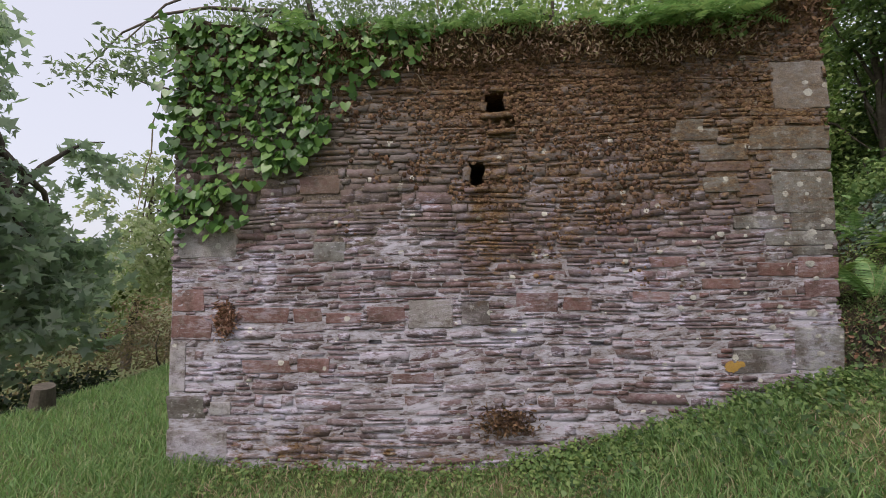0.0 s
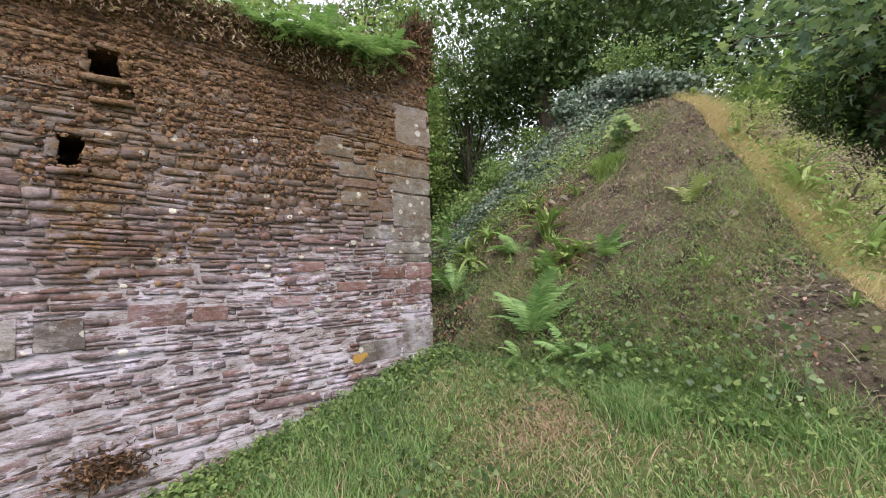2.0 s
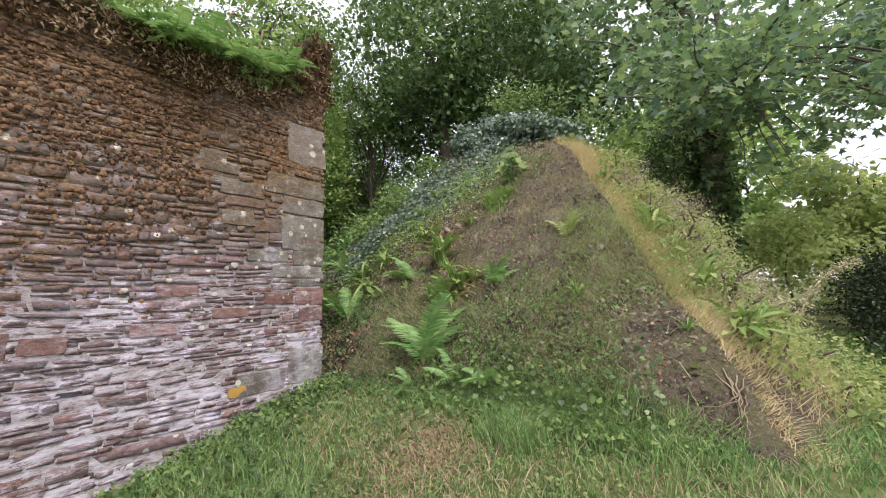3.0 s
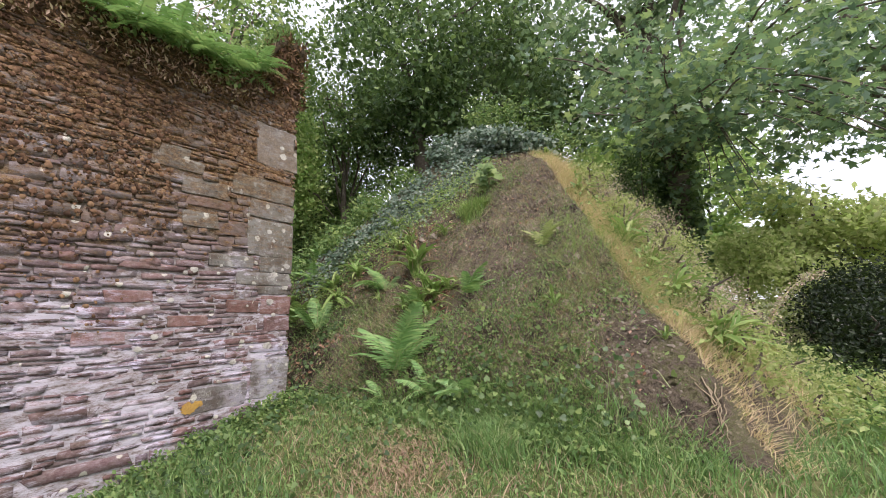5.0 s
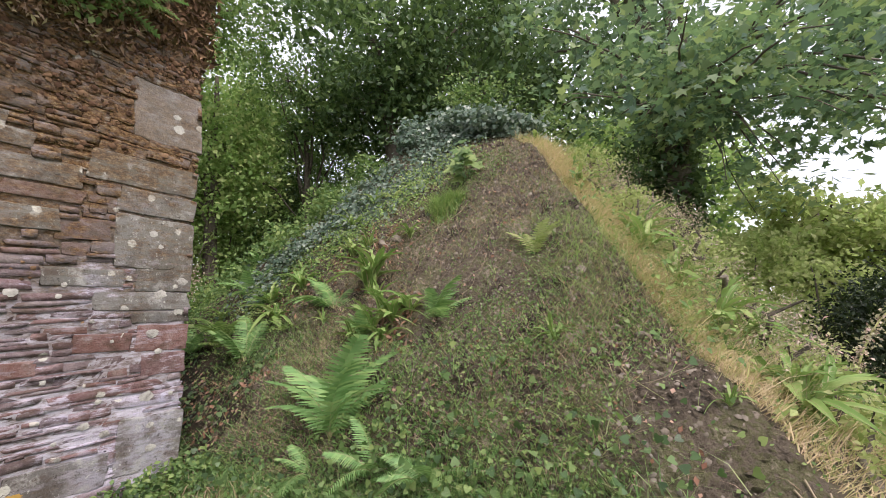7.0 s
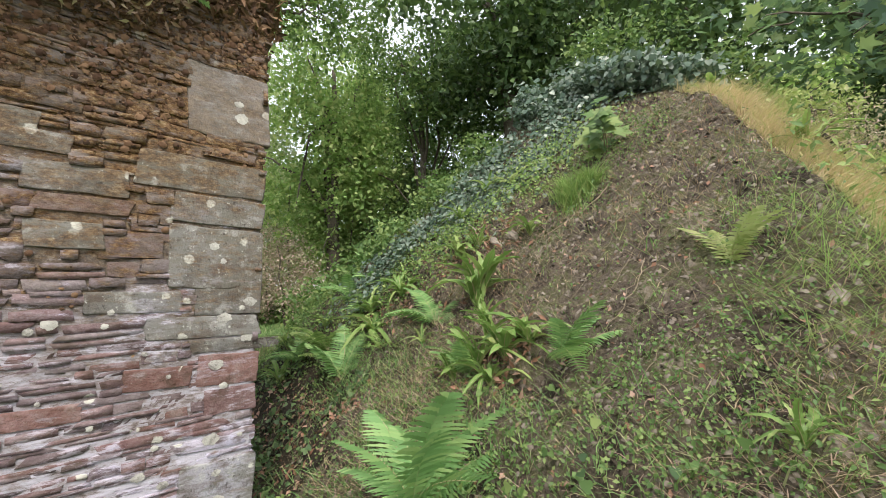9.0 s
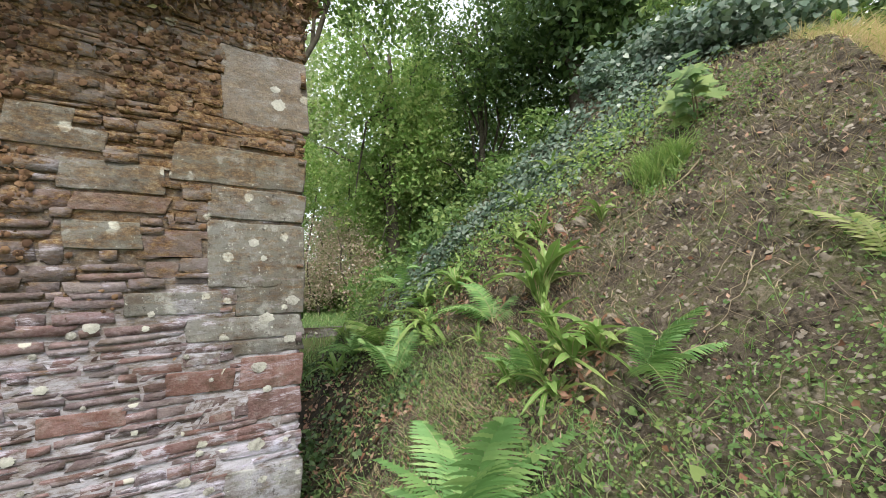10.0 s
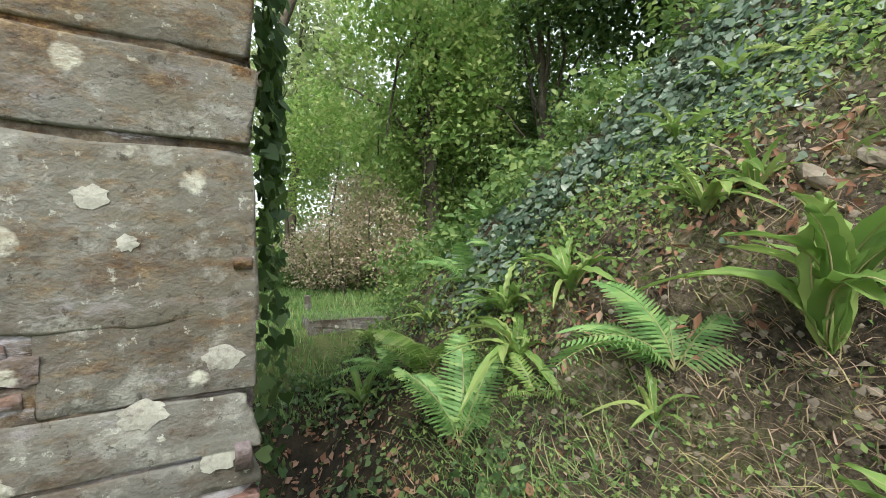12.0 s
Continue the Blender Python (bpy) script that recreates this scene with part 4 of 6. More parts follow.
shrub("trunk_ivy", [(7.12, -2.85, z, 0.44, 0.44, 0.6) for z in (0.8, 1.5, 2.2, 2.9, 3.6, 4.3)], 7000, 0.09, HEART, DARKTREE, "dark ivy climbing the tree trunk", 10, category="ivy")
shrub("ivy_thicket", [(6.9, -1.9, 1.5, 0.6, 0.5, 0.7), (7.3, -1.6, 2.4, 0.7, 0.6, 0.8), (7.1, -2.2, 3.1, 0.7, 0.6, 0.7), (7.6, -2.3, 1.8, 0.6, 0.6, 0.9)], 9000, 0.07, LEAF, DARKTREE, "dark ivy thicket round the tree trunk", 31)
tree("hazel_tree", (10.5, -5.6, -0.2), blobs_round(10.3, -5.4, 1.5, 2.6, 2.2, 1.7, 18, 11), 12000, 0.15, LEAF, SUNLEAF, "light green hazel thicket", 0.10, seed=11)
tree("maple_tree", (16, -3.0, 0.5), blobs_round(16, -2.6, 4.0, 3.2, 3.6, 3.4, 18, 12), 10000, 0.24, LEAF, LIME, "light green tree in the distance", 0.2, seed=12)
tree("far_tree", (17, -12.5, 0.0), blobs_round(17, -12.5, 1.6, 4.0, 3.4, 2.0, 16, 13), 9000, 0.24, LEAF, ASH, "hazy grey-green distant tree", 0.2, seed=13)
tree("plane_tree", (8.4, -9.0, -0.3), blobs_round(7.4, -5.6, 4.6, 2.4, 2.4, 2.3, 20, 21), 2600, 0.16, LOBED, OVERHANG, "broad-leaved green tree beside the bank", 0.2, seed=21, limbs=14)
tree("beech_tree", (12.0, -1.0, 0.5), blobs_round(12.0, -1.4, 4.2, 3.0, 2.8, 3.6, 20, 22), 6000, 0.2, LEAF, LIME, "light green tree behind the bank", 0.2, seed=22, limbs=10)
shrub("elder_bush", [(4.0, 5.4, 1.6, 0.9, 0.8, 1.2), (3.9, 6.6, 2.2, 1.0, 0.9, 1.3), (4.9, 5.8, 2.4, 1.2, 1.0, 1.6), (1.3, 7.6, 2.2, 0.8, 0.7, 1.0), (3.3, 5.5, 2.0, 0.9, 0.8, 0.9), (2.7, 6.3, 2.7, 0.9, 0.8, 0.9), (1.8, 7.3, 3.0, 0.9, 0.8, 1.0)], 20000, 0.08, LEAF, LIME, "leafy green elder bush at the end of the gully", 23)
shrub("hazel_bush", [(9.4, -5.0, 0.5, 1.1, 1.0, 1.0), (7.0, -4.6, 0.7, 0.8, 0.7, 0.7), (7.8, -3.9, 1.0, 0.9, 0.8, 0.9), (9.4, -3.2, 0.9, 1.2, 1.1, 1.2), (10.8, -8.0, 0.4, 1.3, 1.2, 0.8), (13.5, -6.5, 0.6, 1.6, 1.5, 1.2)], 11000, 0.09, LEAF, SUNLEAF, "bright green hazel bushes beside the bank", 25)
shrub("hedge_bush", [(0.6, 10.2, 0.7, 1.2, 0.8, 1.1), (2.4, 10.4, 0.9, 1.3, 0.8, 1.2), (4.2, 9.6, 1.0, 1.3, 0.9, 1.3), (6.2, 8.8, 1.2, 1.4, 1.0, 1.5), (0.2, 8.6, 0.6, 0.8, 0.7, 0.8)], 15000, 0.10, LEAF, LIME, "light green hedge beyond the glade", 26)
shrub("bramble_thicket", [(2.6, 3.0, 0.6, 0.9, 0.6, 0.6), (3.3, 2.6, 1.3, 0.9, 0.7, 0.7), (3.9, 2.2, 1.9, 0.9, 0.8, 0.8), (2.2, 3.6, 0.35, 0.7, 0.6, 0.45)], 11000, 0.065, LEAF, HERB, "tangled green brambles behind the bank", 24)
# silhouette darkness of this bush is painted into its leaves
shrub("dark_bush", [(5.1, -5.0, 0.25, 0.75, 0.7, 0.6), (5.6, -5.2, 0.2, 0.9, 0.9, 0.8), (4.5, -5.1, -0.2, 0.7, 0.6, 0.45), (6.0, -4.9, 0.1, 0.7, 0.6, 0.6), (4.3, -5.5, -0.25, 0.8, 0.7, 0.5), (3.5, -5.5, -0.30, 0.8, 0.7, 0.5), (2.9, -5.2, -0.5, 0.7, 0.6, 0.4), (3.3, -4.9, -0.35, 0.6, 0.6, 0.5), (3.9, -4.9, -0.15, 0.7, 0.6, 0.6)], 27000, 0.05, LEAF, SHADELEAF, "rounded ivy-grown bush beside the bank, leaves blackened as shade", 14)
# bushes beyond the gully
shrub("climbing_thicket", [(5.9, 6.2, 4.0, 1.1, 0.9, 1.1), (6.4, 6.8, 3.0, 1.1, 0.9, 1.1), (6.8, 5.6, 4.6, 1.1, 1.0, 1.1), (5.3, 5.6, 3.3, 0.9, 0.8, 0.9), (5.6, 7.0, 5.4, 1.2, 1.0, 1.0)], 16000, 0.09, LEAF, HERB, "tall green thicket on the slope behind", 29)
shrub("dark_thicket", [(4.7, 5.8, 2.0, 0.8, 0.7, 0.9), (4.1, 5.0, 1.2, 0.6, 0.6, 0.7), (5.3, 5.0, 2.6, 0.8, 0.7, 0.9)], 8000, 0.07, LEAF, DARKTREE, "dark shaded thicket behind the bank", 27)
tree("dark_holly", (-0.9, 4.3, -0.9), [(0.9, 3.5, 4.9, 0.8, 0.7, 0.6), (1.9, 3.5, 5.0, 0.9, 0.7, 0.7), (1.5, 3.6, 6.0, 1.1, 0.8, 0.8), (2.6, 3.6, 5.6, 0.9, 0.8, 0.9)], 4000, 0.09, LEAF, HERB, "dark tall tree behind the wall end", 0.08, seed=28, fork=0.7)
shrub("pale_shrub", [(1.75, 5.55, 0.65, 0.55, 0.45, 0.60), (2.25, 5.25, 1.05, 0.60, 0.45, 0.75), (1.45, 6.1, 0.60, 0.6, 0.5, 0.6), (2.5, 4.95, 0.55, 0.5, 0.4, 0.5), (2.0, 5.7, 1.5, 0.5, 0.4, 0.5)], 16000, 0.045, LEAF, PINK, "pale pinkish-green shrub at the glade edge", 15)
shrub("laurel_bush", [(2.0, 6.1, 0.15, 0.7, 0.5, 0.35), (2.9, 5.6, 0.2, 0.7, 0.6, 0.4), (1.2, 6.8, 0.2, 0.7, 0.5, 0.4)], 3500, 0.11, LEAF, HERB, "low glossy green bush at the glade edge", 16)
tree("hedge_tree", (1.6, 9.8, 0.0), blobs_round(2.2, 9.9, 5.0, 3.0, 1.6, 3.4, 30, 17), 15000, 0.14, LEAF, PALELEAF, "light green hedgerow tree beyond the glade", 0.12, seed=17)
tree("alder_tree", (5.0, 7.6, 0.2), blobs_round(4.9, 7.2, 4.2, 2.4, 1.6, 3.8, 28, 18), 11000, 0.12, LEAF, LIME, "mid-green tree beyond the gully", 0.14, seed=18, limbs=14)
tree("thorn_tree", (5.0, 4.6, lz(5.0, 4.6)), blobs_round(4.6, 4.5, 5.4, 1.6, 1.3, 2.3, 18, 19), 8000, 0.08, LEAF, HERB, "leaning grey-limbed thorn tree", 0.09, seed=19, limbs=12)
for k, (x, y, h) in enumerate([(-20, 16, 5), (-26, 4, 5), (-14, 22, 6), (-4, 22, 6), (6, 20, 7), (14, 14, 7), (22, 5, 7), (26, -14, 5), (14, -20, 6), (0, -18, 6), (-14, -14, 6), (-24, -8, 6)]):
    tree("woodland_tree", (x, y, float(ground_z(x, y)) - 0.2), blobs_round(x, y, float(ground_z(x, y)) + h * 0.62, 3.6, 3.6, h * 0.5, 14, 40 + k), 5200, 0.38, LEAF, LIME if k % 3 == 0 else SYCAMORE, "leafy woodland tree round the clearing", 0.25, seed=40 + k, group="woodland round the clearing", limbs=6)

# overhanging sycamore boughs
orng = np.random.default_rng(77)
bough = thing("sycamore_bough", "overhanging sycamore boughs with broad green leaves", "branch")
pts_all = []
for k in range(32):
    start = np.array([6.9, -3.0, 3.0 + 0.06 * k])
    low = k >= 22
    end = np.array([orng.uniform(4.2, 6.2), orng.uniform(-6.4, -3.4), orng.uniform(1.7, 2.7)]) if low else np.array([orng.uniform(2.2, 5.0), orng.uniform(-5.6, -1.3), orng.uniform(2.3, 4.4)])
    p = bent(start, end, 0.35, 0.03, 9, orng)
    link_mesh("branch", tube("branch", p, np.linspace(0.035, 0.005, 9), 5), BARK, bough)
    for _ in range(27):
        q = p[int(orng.integers(3, 9))] + orng.normal(size=3) * np.array([0.45, 0.45, 0.2])
        pts_all.append(q + orng.normal(size=(6, 3)) * np.array([0.16, 0.16, 0.05]))
leaves("leaf_spray", LOBED, np.concatenate(pts_all), 0.105, OVERHANG, bough, (0, 0, 1.0))


# ---- growth on the wall ----
IVY_EDGE = [(-5.47, 0.95), (-5.29, 0.60), (-5.12, 0.72), (-4.98, 0.72), (-4.71, 0.74), (-4.66, 1.05), (-4.20, 1.24), (-3.99, 1.62), (-3.79, 1.83), (-3.4, 1.95), (-3.2, 2.2), (-3.1, 2.40), (-5.47, 2.46)]


def inside(x, z, poly):
    hit = np.zeros(len(x), bool)
    for (xa, za), (xb, zb) in zip(poly, poly[1:] + poly[:1]):
        cross = ((za > z) != (zb > z)) & (x < (xb - xa) * (z - za) / (zb - za + 1e-9) + xa)
        hit ^= cross
    return hit


wall_ivy = thing("wall_ivy", "green large-leaved ivy hanging over the wall corner", "ivy", at=(-4.6, -0.02, 1.7))
irng = np.random.default_rng(3)
ix, iz = irng.uniform(-5.6, -3.0, 3400), irng.uniform(0.45, 2.65, 3400)
ok = inside(ix + 0.05 * irng.normal(size=3400), iz + 0.05 * irng.normal(size=3400), IVY_EDGE) & (irng.random(3400) < np.clip(0.4 + 1.3 * (ripple(ix, iz, 5.0, 71) + 0.5), 0.25, 1))
ix, iz = ix[ok], iz[ok]
iy = -0.03 - irng.random(len(ix)) * 0.10
IVYLEAF = [np_mesh("leaf", np.array(HEART[0]) * np.array([1, 1, 1 + k * 0.8]), HEART[1]) for k in range(3)]
order = np.argsort(-ix)
near_i, far_i = order[:290], order[290:]
for k, j in enumerate(near_i):
    ob = link_mesh("leaf", IVYLEAF[k % 3], IVY, wall_ivy)
    size = irng.uniform(0.048, 0.098)
    # tips hang down, faces look out from the wall
    ob.matrix_basis = pose(ix[j] + 4.6, iy[j] + 0.02, iz[j] - 1.7, 90 + irng.normal() * 22 - 18, 0, irng.normal() * 24) @ pose(0, 0, 0, 0, 0, 180 + irng.normal() * 28) @ Matrix.Scale(size, 4)
fp = np.stack([ix[far_i] + 4.6, iy[far_i] + 0.02, iz[far_i] - 1.7], 1)
fn = np.stack([irng.normal(size=len(far_i)) * 0.4, np.full(len(far_i), -1.0), 0.45 + irng.normal(size=len(far_i)) * 0.35], 1)
link_mesh("leaves", stamp("leaves", HEART[0], HEART[1], fp, fn, math.pi + irng.normal(size=len(far_i)) * 0.5, irng.uniform(0.048, 0.098, len(far_i))), IVY, wall_ivy, kind="stuff")
for k in range(9):
    x0 = -5.4 + 0.22 * k
    p = bent((x0 + 4.6, 0.0, 0.65), (x0 + 4.6 - 0.35 + 0.1 * k * irng.random(), -0.02, -0.9 + 0.12 * k), 0, 0.03, 9, irng)
    link_mesh("stem", tube("stem", p, np.linspace(0.010, 0.003, 9), 5), TWIG, wall_ivy)
# ivy curtain on the short end of the wall
end_ivy = thing("end_ivy", "dark ivy curtain hanging on the wall's shaded end", "ivy")
n = 1500
ez = irng.uniform(-0.2, 2.7, n)
ey = irng.uniform(0.55, 1.45, n)
ep = np.stack([0.04 + 0.08 * ey + irng.random(n) * 0.10 * smooth01(ey, 0.3, 1.0), ey, ez], 1)
ep = ep[irng.random(n) < 0.2 + 0.8 * smooth01(ez, 0.2, 1.4)]
for k in range(6):
    strand = ep[(ep[:, 1] > 0.55 + 0.15 * k) & (ep[:, 1] <= 0.70 + 0.15 * k)]
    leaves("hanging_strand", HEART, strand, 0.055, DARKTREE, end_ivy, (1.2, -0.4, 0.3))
# moss tufts over the upper courses and at the foot
wall_moss = thing("wall_moss", "brown dry moss tufts on the upper masonry", "moss")
n = 46000
mx, mz = mrng.uniform(WALL_L, WALL_R, n), mrng.uniform(0.1, 2.4, n)
keep = mz - (1.75 - 1.0 * smooth01(mx, -4.3, -2.4)) + 0.55 * ripple(mx, mz * 2, 4.0, 81) + 0.5 * ripple(mx, mz * 3, 13.0, 82) + 0.3 * mrng.normal(size=n) > 0.30
keep &= ~np.array([in_rects(a, b, HOLES, -0.02) for a, b in zip(mx, mz)])
keep &= ~np.array([in_rects(a, b, [f[:4] for f in FEATURES if f[0] > -1.3], 0.012) for a, b in zip(mx, mz)])
keep &= mz < wall_top(mx) + 0.02
keep &= (mx < -1.1) | (mrng.random(n) < 0.10 + 0.9 * smooth01(mz + 0.25 * ripple(mx, mz, 5.0, 83), 1.25, 2.25))
mp = np.stack([mx, -0.008 - 0.02 * mrng.random(n), mz], 1)[keep]
MOSS = make_leaf("dry_brown_moss", [(0.2, (0.050, 0.031, 0.016)), (0.5, (0.135, 0.084, 0.040)), (0.8, (0.24, 0.170, 0.080))], 0.9, 0.1)
leaves("moss_tufts", LEAF, mp[::2], 0.018, MOSS, wall_moss, (0, -0.8, 0.3))
CUSHION = [(1, 0, 0), (0.5, 0.8, 0), (-0.5, 0.85, 0), (-1, 0.05, 0), (-0.45, -0.8, 0), (0.55, -0.75, 0), (0.45, 0.1, 0.5), (-0.2, 0.4, 0.6), (-0.25, -0.35, 0.5)]
CUSHION_F = [(0, 1, 6), (1, 7, 6), (1, 2, 7), (2, 3, 7), (3, 8, 7), (3, 4, 8), (4, 5, 8), (5, 6, 8), (5, 0, 6), (6, 7, 8)]
pick = mrng.random(len(mp)) < 0.5
cp = mp[pick] + np.array([0, 0.012, 0])
nc = len(cp)
link_mesh("moss_cushions", stamp("moss_cushions", CUSHION, CUSHION_F, cp, np.stack([mrng.normal(size=nc) * 0.25, np.full(nc, -1.0), mrng.normal(size=nc) * 0.25 + 0.2], 1), mrng.uniform(0, 6.28, nc), 0.007 + 0.018 * mrng.random(nc) ** 2), MOSS, wall_moss, kind="stuff")
# moss and dead plants in the crack low down and in the left recess
for name, cx, cz, rx, rz, m, label in (("moss_patch", -2.62, -0.92, 0.20, 0.11, MOSS, "dark brown moss patch low on the wall"), ("dead_fern", -4.93, -0.10, 0.07, 0.11, DRYLEAF, "withered rusty fern in a wall recess")):
    t0 = thing(name, label, "moss" if name == "moss_patch" else "fern")
    pp = np.stack([cx + mrng.normal(size=700) * rx * 0.55, -0.01 - 0.05 * mrng.random(700), cz + mrng.normal(size=700) * rz * 0.55], 1)
    leaves("tuft", LONGLEAF, pp, 0.045, m, t0, (0, -0.6, -0.3))
# greenery of the wall head
head = thing("wall_head_grass", "tall green grass and herbs growing on the wall head", "grass")
n = 9000
hx, hy = mrng.uniform(-5.4, 0.0, n), mrng.uniform(-0.06, 0.7, n)
keep_h = mrng.random(n) < np.clip(0.45 + 0.8 * ripple(hx, hx * 0, 3.4, 97), 0.06, 1) * (0.25 + 0.75 * smooth01(hx, -4.0, -3.2))
hx, hy = hx[keep_h], hy[keep_h]
blades("grass", hx, hy, wall_top(hx) + 0.05, 0.17, GRASS, head, "", 0.6, 0.004)
n = 5500
hx, hy = mrng.uniform(-5.5, -0.05, n), -0.07 + np.abs(mrng.normal(size=n)) * 0.22
thick = 0.3 + 0.7 * (ripple(hx, hx * 0, 3.0, 91) > -0.1)
sel = mrng.random(n) < thick * (0.25 + 0.75 * smooth01(hx, -4.0, -3.2))
leaves("herbs", LEAF, np.stack([hx, hy, wall_top(hx) + 0.02 + 0.16 * mrng.random(n)], 1)[sel], 0.05, HERB, head, (0, -0.3, 0.6))
for k, (x, ln) in enumerate([(-3.5, 0.26), (-2.95, 0.3), (-2.5, 0.24), (-1.75, 0.34), (-1.45, 0.40), (-1.15, 0.42), (-0.9, 0.38), (-0.68, 0.34), (-0.5, 0.3), (-4.3, 0.26), (-1.3, 0.36), (-1.0, 0.3)]):
    fern("wall_fern", (x, -0.09 + 0.06 * (k % 2), float(wall_top(x)) + 0.04), 11, ln * 1.1, SMALLFROND, FERN, "green fern rooted on the wall head", "ferns on the wall head", (0, -1, 0), 200 + k, 26, 300)
hang = thing("hanging_greenery", "green herbs drooping over the wall head", "plants")
n = 1200
hx = np.concatenate([mrng.uniform(-1.75, -0.42, n // 2), mrng.normal(-3.3, 0.25, n // 6), mrng.normal(-2.5, 0.15, n // 6), mrng.uniform(-1.5, -0.42, n - n // 2 - 2 * (n // 6))])
hz = wall_top(hx) - 0.05 + 0.34 * mrng.random(n) + 0.10 * ripple(hx, hx * 0, 5.0, 93)
leaves("foliage", LEAF, np.stack([hx, -0.05 - 0.14 * mrng.random(n), hz], 1), 0.045, HERB, hang, (0, -0.5, 0.5))
root_mat = thing("root_mat", "dark tangled roots and dead moss under the wall head", "roots")
rx = mrng.uniform(-4.2, -0.35, 9000)
rp = np.stack([rx, -0.035 - 0.075 * mrng.random(9000), wall_top(rx) + 0.06 - 0.30 * mrng.random(9000) ** 1.3 - 0.05 * ripple(rx, rx * 0, 6.0, 41)], 1)
leaves("dead_moss", LONGLEAF, rp[:6500], 0.034, MOSS, root_mat, (0, -0.7, -0.5))
leaves("dry_wisps", LONGLEAF, rp[7600:], 0.05, DEADGRASS, root_mat, (0, -0.8, -0.2))
hump = thing("hump_growth", "brown mossy growth capping the wall corner", "moss")
pp = np.stack([mrng.uniform(-0.52, 0.05, 3200), -0.08 + np.abs(mrng.normal(size=3200)) * 0.15, mrng.uniform(2.25, 2.98, 3200)], 1)
pp = pp[pp[:, 2] < wall_top(pp[:, 0]) + 0.12]
leaves("moss_tufts", LONGLEAF, pp, 0.06, MOSS, hump, (0, -0.8, -0.4))
sapling = thing("wall_sapling", "thin leafy saplings growing out of the wall head", "sapling")
for k, (x, y, tx, tz) in enumerate([(-3.2, 0.3, -3.1, 3.3), (-2.7, 0.4, -2.9, 3.2), (-1.2, 0.3, -0.6, 3.3), (-0.75, 0.3, -0.3, 3.4)]):
    p = bent((x, y, float(wall_top(x))), (tx, y + 0.1, tz), 0, 0.03, 8, mrng)
    link_mesh("stem", tube("stem", p, np.linspace(0.012, 0.003, 8), 5), TWIG, sapling)
    q = np.concatenate([c + mrng.normal(size=(26, 3)) * np.array([0.16, 0.16, 0.09]) for c in p[2:]])
    leaves("foliage", LEAF, q, 0.07, LIME if k % 2 else HERB, sapling, (0, 0, 0.5))

# ---- growth on the bank ----
def on_bank(x, y, lift=0.0):
    e = 0.05
    z = land_z(x, y)
    nx, ny = -(land_z(x + e, y) - land_z(x - e, y)) / (2 * e), -(land_z(x, y + e) - land_z(x, y - e)) / (2 * e)
    nor = np.stack([nx, ny, np.ones_like(nx)], 1)
    nor /= np.linalg.norm(nor, axis=1, keepdims=True)
    return np.stack([x, y, z], 1) + nor * lift, nor


def carpet(name, x, y, shape, size, material, parent, lift=0.02, loose=0.5):
    p, nor = on_bank(x, y)
    r = np.random.default_rng(len(x))
    p = p + nor * (r.random(len(x)) * lift)[:, None]
    nor = nor + r.normal(size=nor.shape) * loose
    me = stamp(name, shape[0], shape[1], p, nor, r.uniform(0, 6.28, len(x)), size * r.uniform(0.6, 1.35, len(x)))
    return link_mesh(name, me, material, parent, kind="stuff")


brng = np.random.default_rng(23)


def along(points, n, spread):
    p = np.asarray(points, float)
    t = brng.random(n) * (len(p) - 1)
    i = np.minimum(t.astype(int), len(p) - 2)
    q = p[i] + (p[i + 1] - p[i]) * (t - i)[:, None]
    return q[:, 0] + brng.normal(size=n) * spread, q[:, 1] + brng.normal(size=n) * spread


bank_ivy = thing("bank_ivy", "dark blue-green ivy creeping down the bank's shoulder", "ivy")
x, y = along([(3.2, -0.9), (2.95, -0.1), (2.55, 0.35), (2.1, 0.65), (1.7, 0.95), (1.45, 1.35)], 9000, 0.15)
sel = brng.random(9000) < np.clip(0.55 + 0.7 * ripple(x, y, 5.0, 95), 0.08, 1)
x, y = x[sel], y[sel]
carpet("leaves", x, y, HEART, 0.042, DARKIVY, bank_ivy, 0.10, 0.45)
x, y = along([(2.7, -0.55), (2.35, 0.05), (1.95, 0.45)], 2200, 0.17)
carpet("sparse_leaves", x, y, HEART, 0.038, DARKIVY, bank_ivy, 0.05, 0.45)
leaves("heap", HEART, crown_points(brng, [(3.2, -0.5, 2.9, 0.30, 0.40, 0.16), (3.45, -0.1, 3.0, 0.35, 0.4, 0.2), (3.0, -0.9, 2.75, 0.28, 0.35, 0.15), (3.3, -1.2, 2.6, 0.35, 0.35, 0.25), (3.05, 0.2, 2.75, 0.3, 0.3, 0.25)], 5600, 0.5), 0.05, DARKIVY, bank_ivy, (-0.8, -0.2, 0.5))
shoulder = thing("shoulder_plants", "bright green leafy plants on the bank's crest", "plants")
for c in ((3.5, -0.35, 3.45, 0.4, 0.4, 0.3), (3.75, -0.7, 3.4, 0.4, 0.5, 0.35), (3.7, -1.4, 2.75, 0.4, 0.4, 0.3), (2.3, 1.0, 1.75, 0.35, 0.3, 0.3), (1.9, 1.35, 1.25, 0.35, 0.3, 0.3), (1.6, 1.75, 0.8, 0.35, 0.35, 0.3), (2.75, 0.7, 2.25, 0.35, 0.35, 0.3), (1.75, 2.2, 0.45, 0.4, 0.35, 0.3)):
    leaves("leafy_clump", LEAF, crown_points(brng, [c], 650, 0.4), 0.06, HERB, shoulder, (-0.3, -0.2, 0.6))
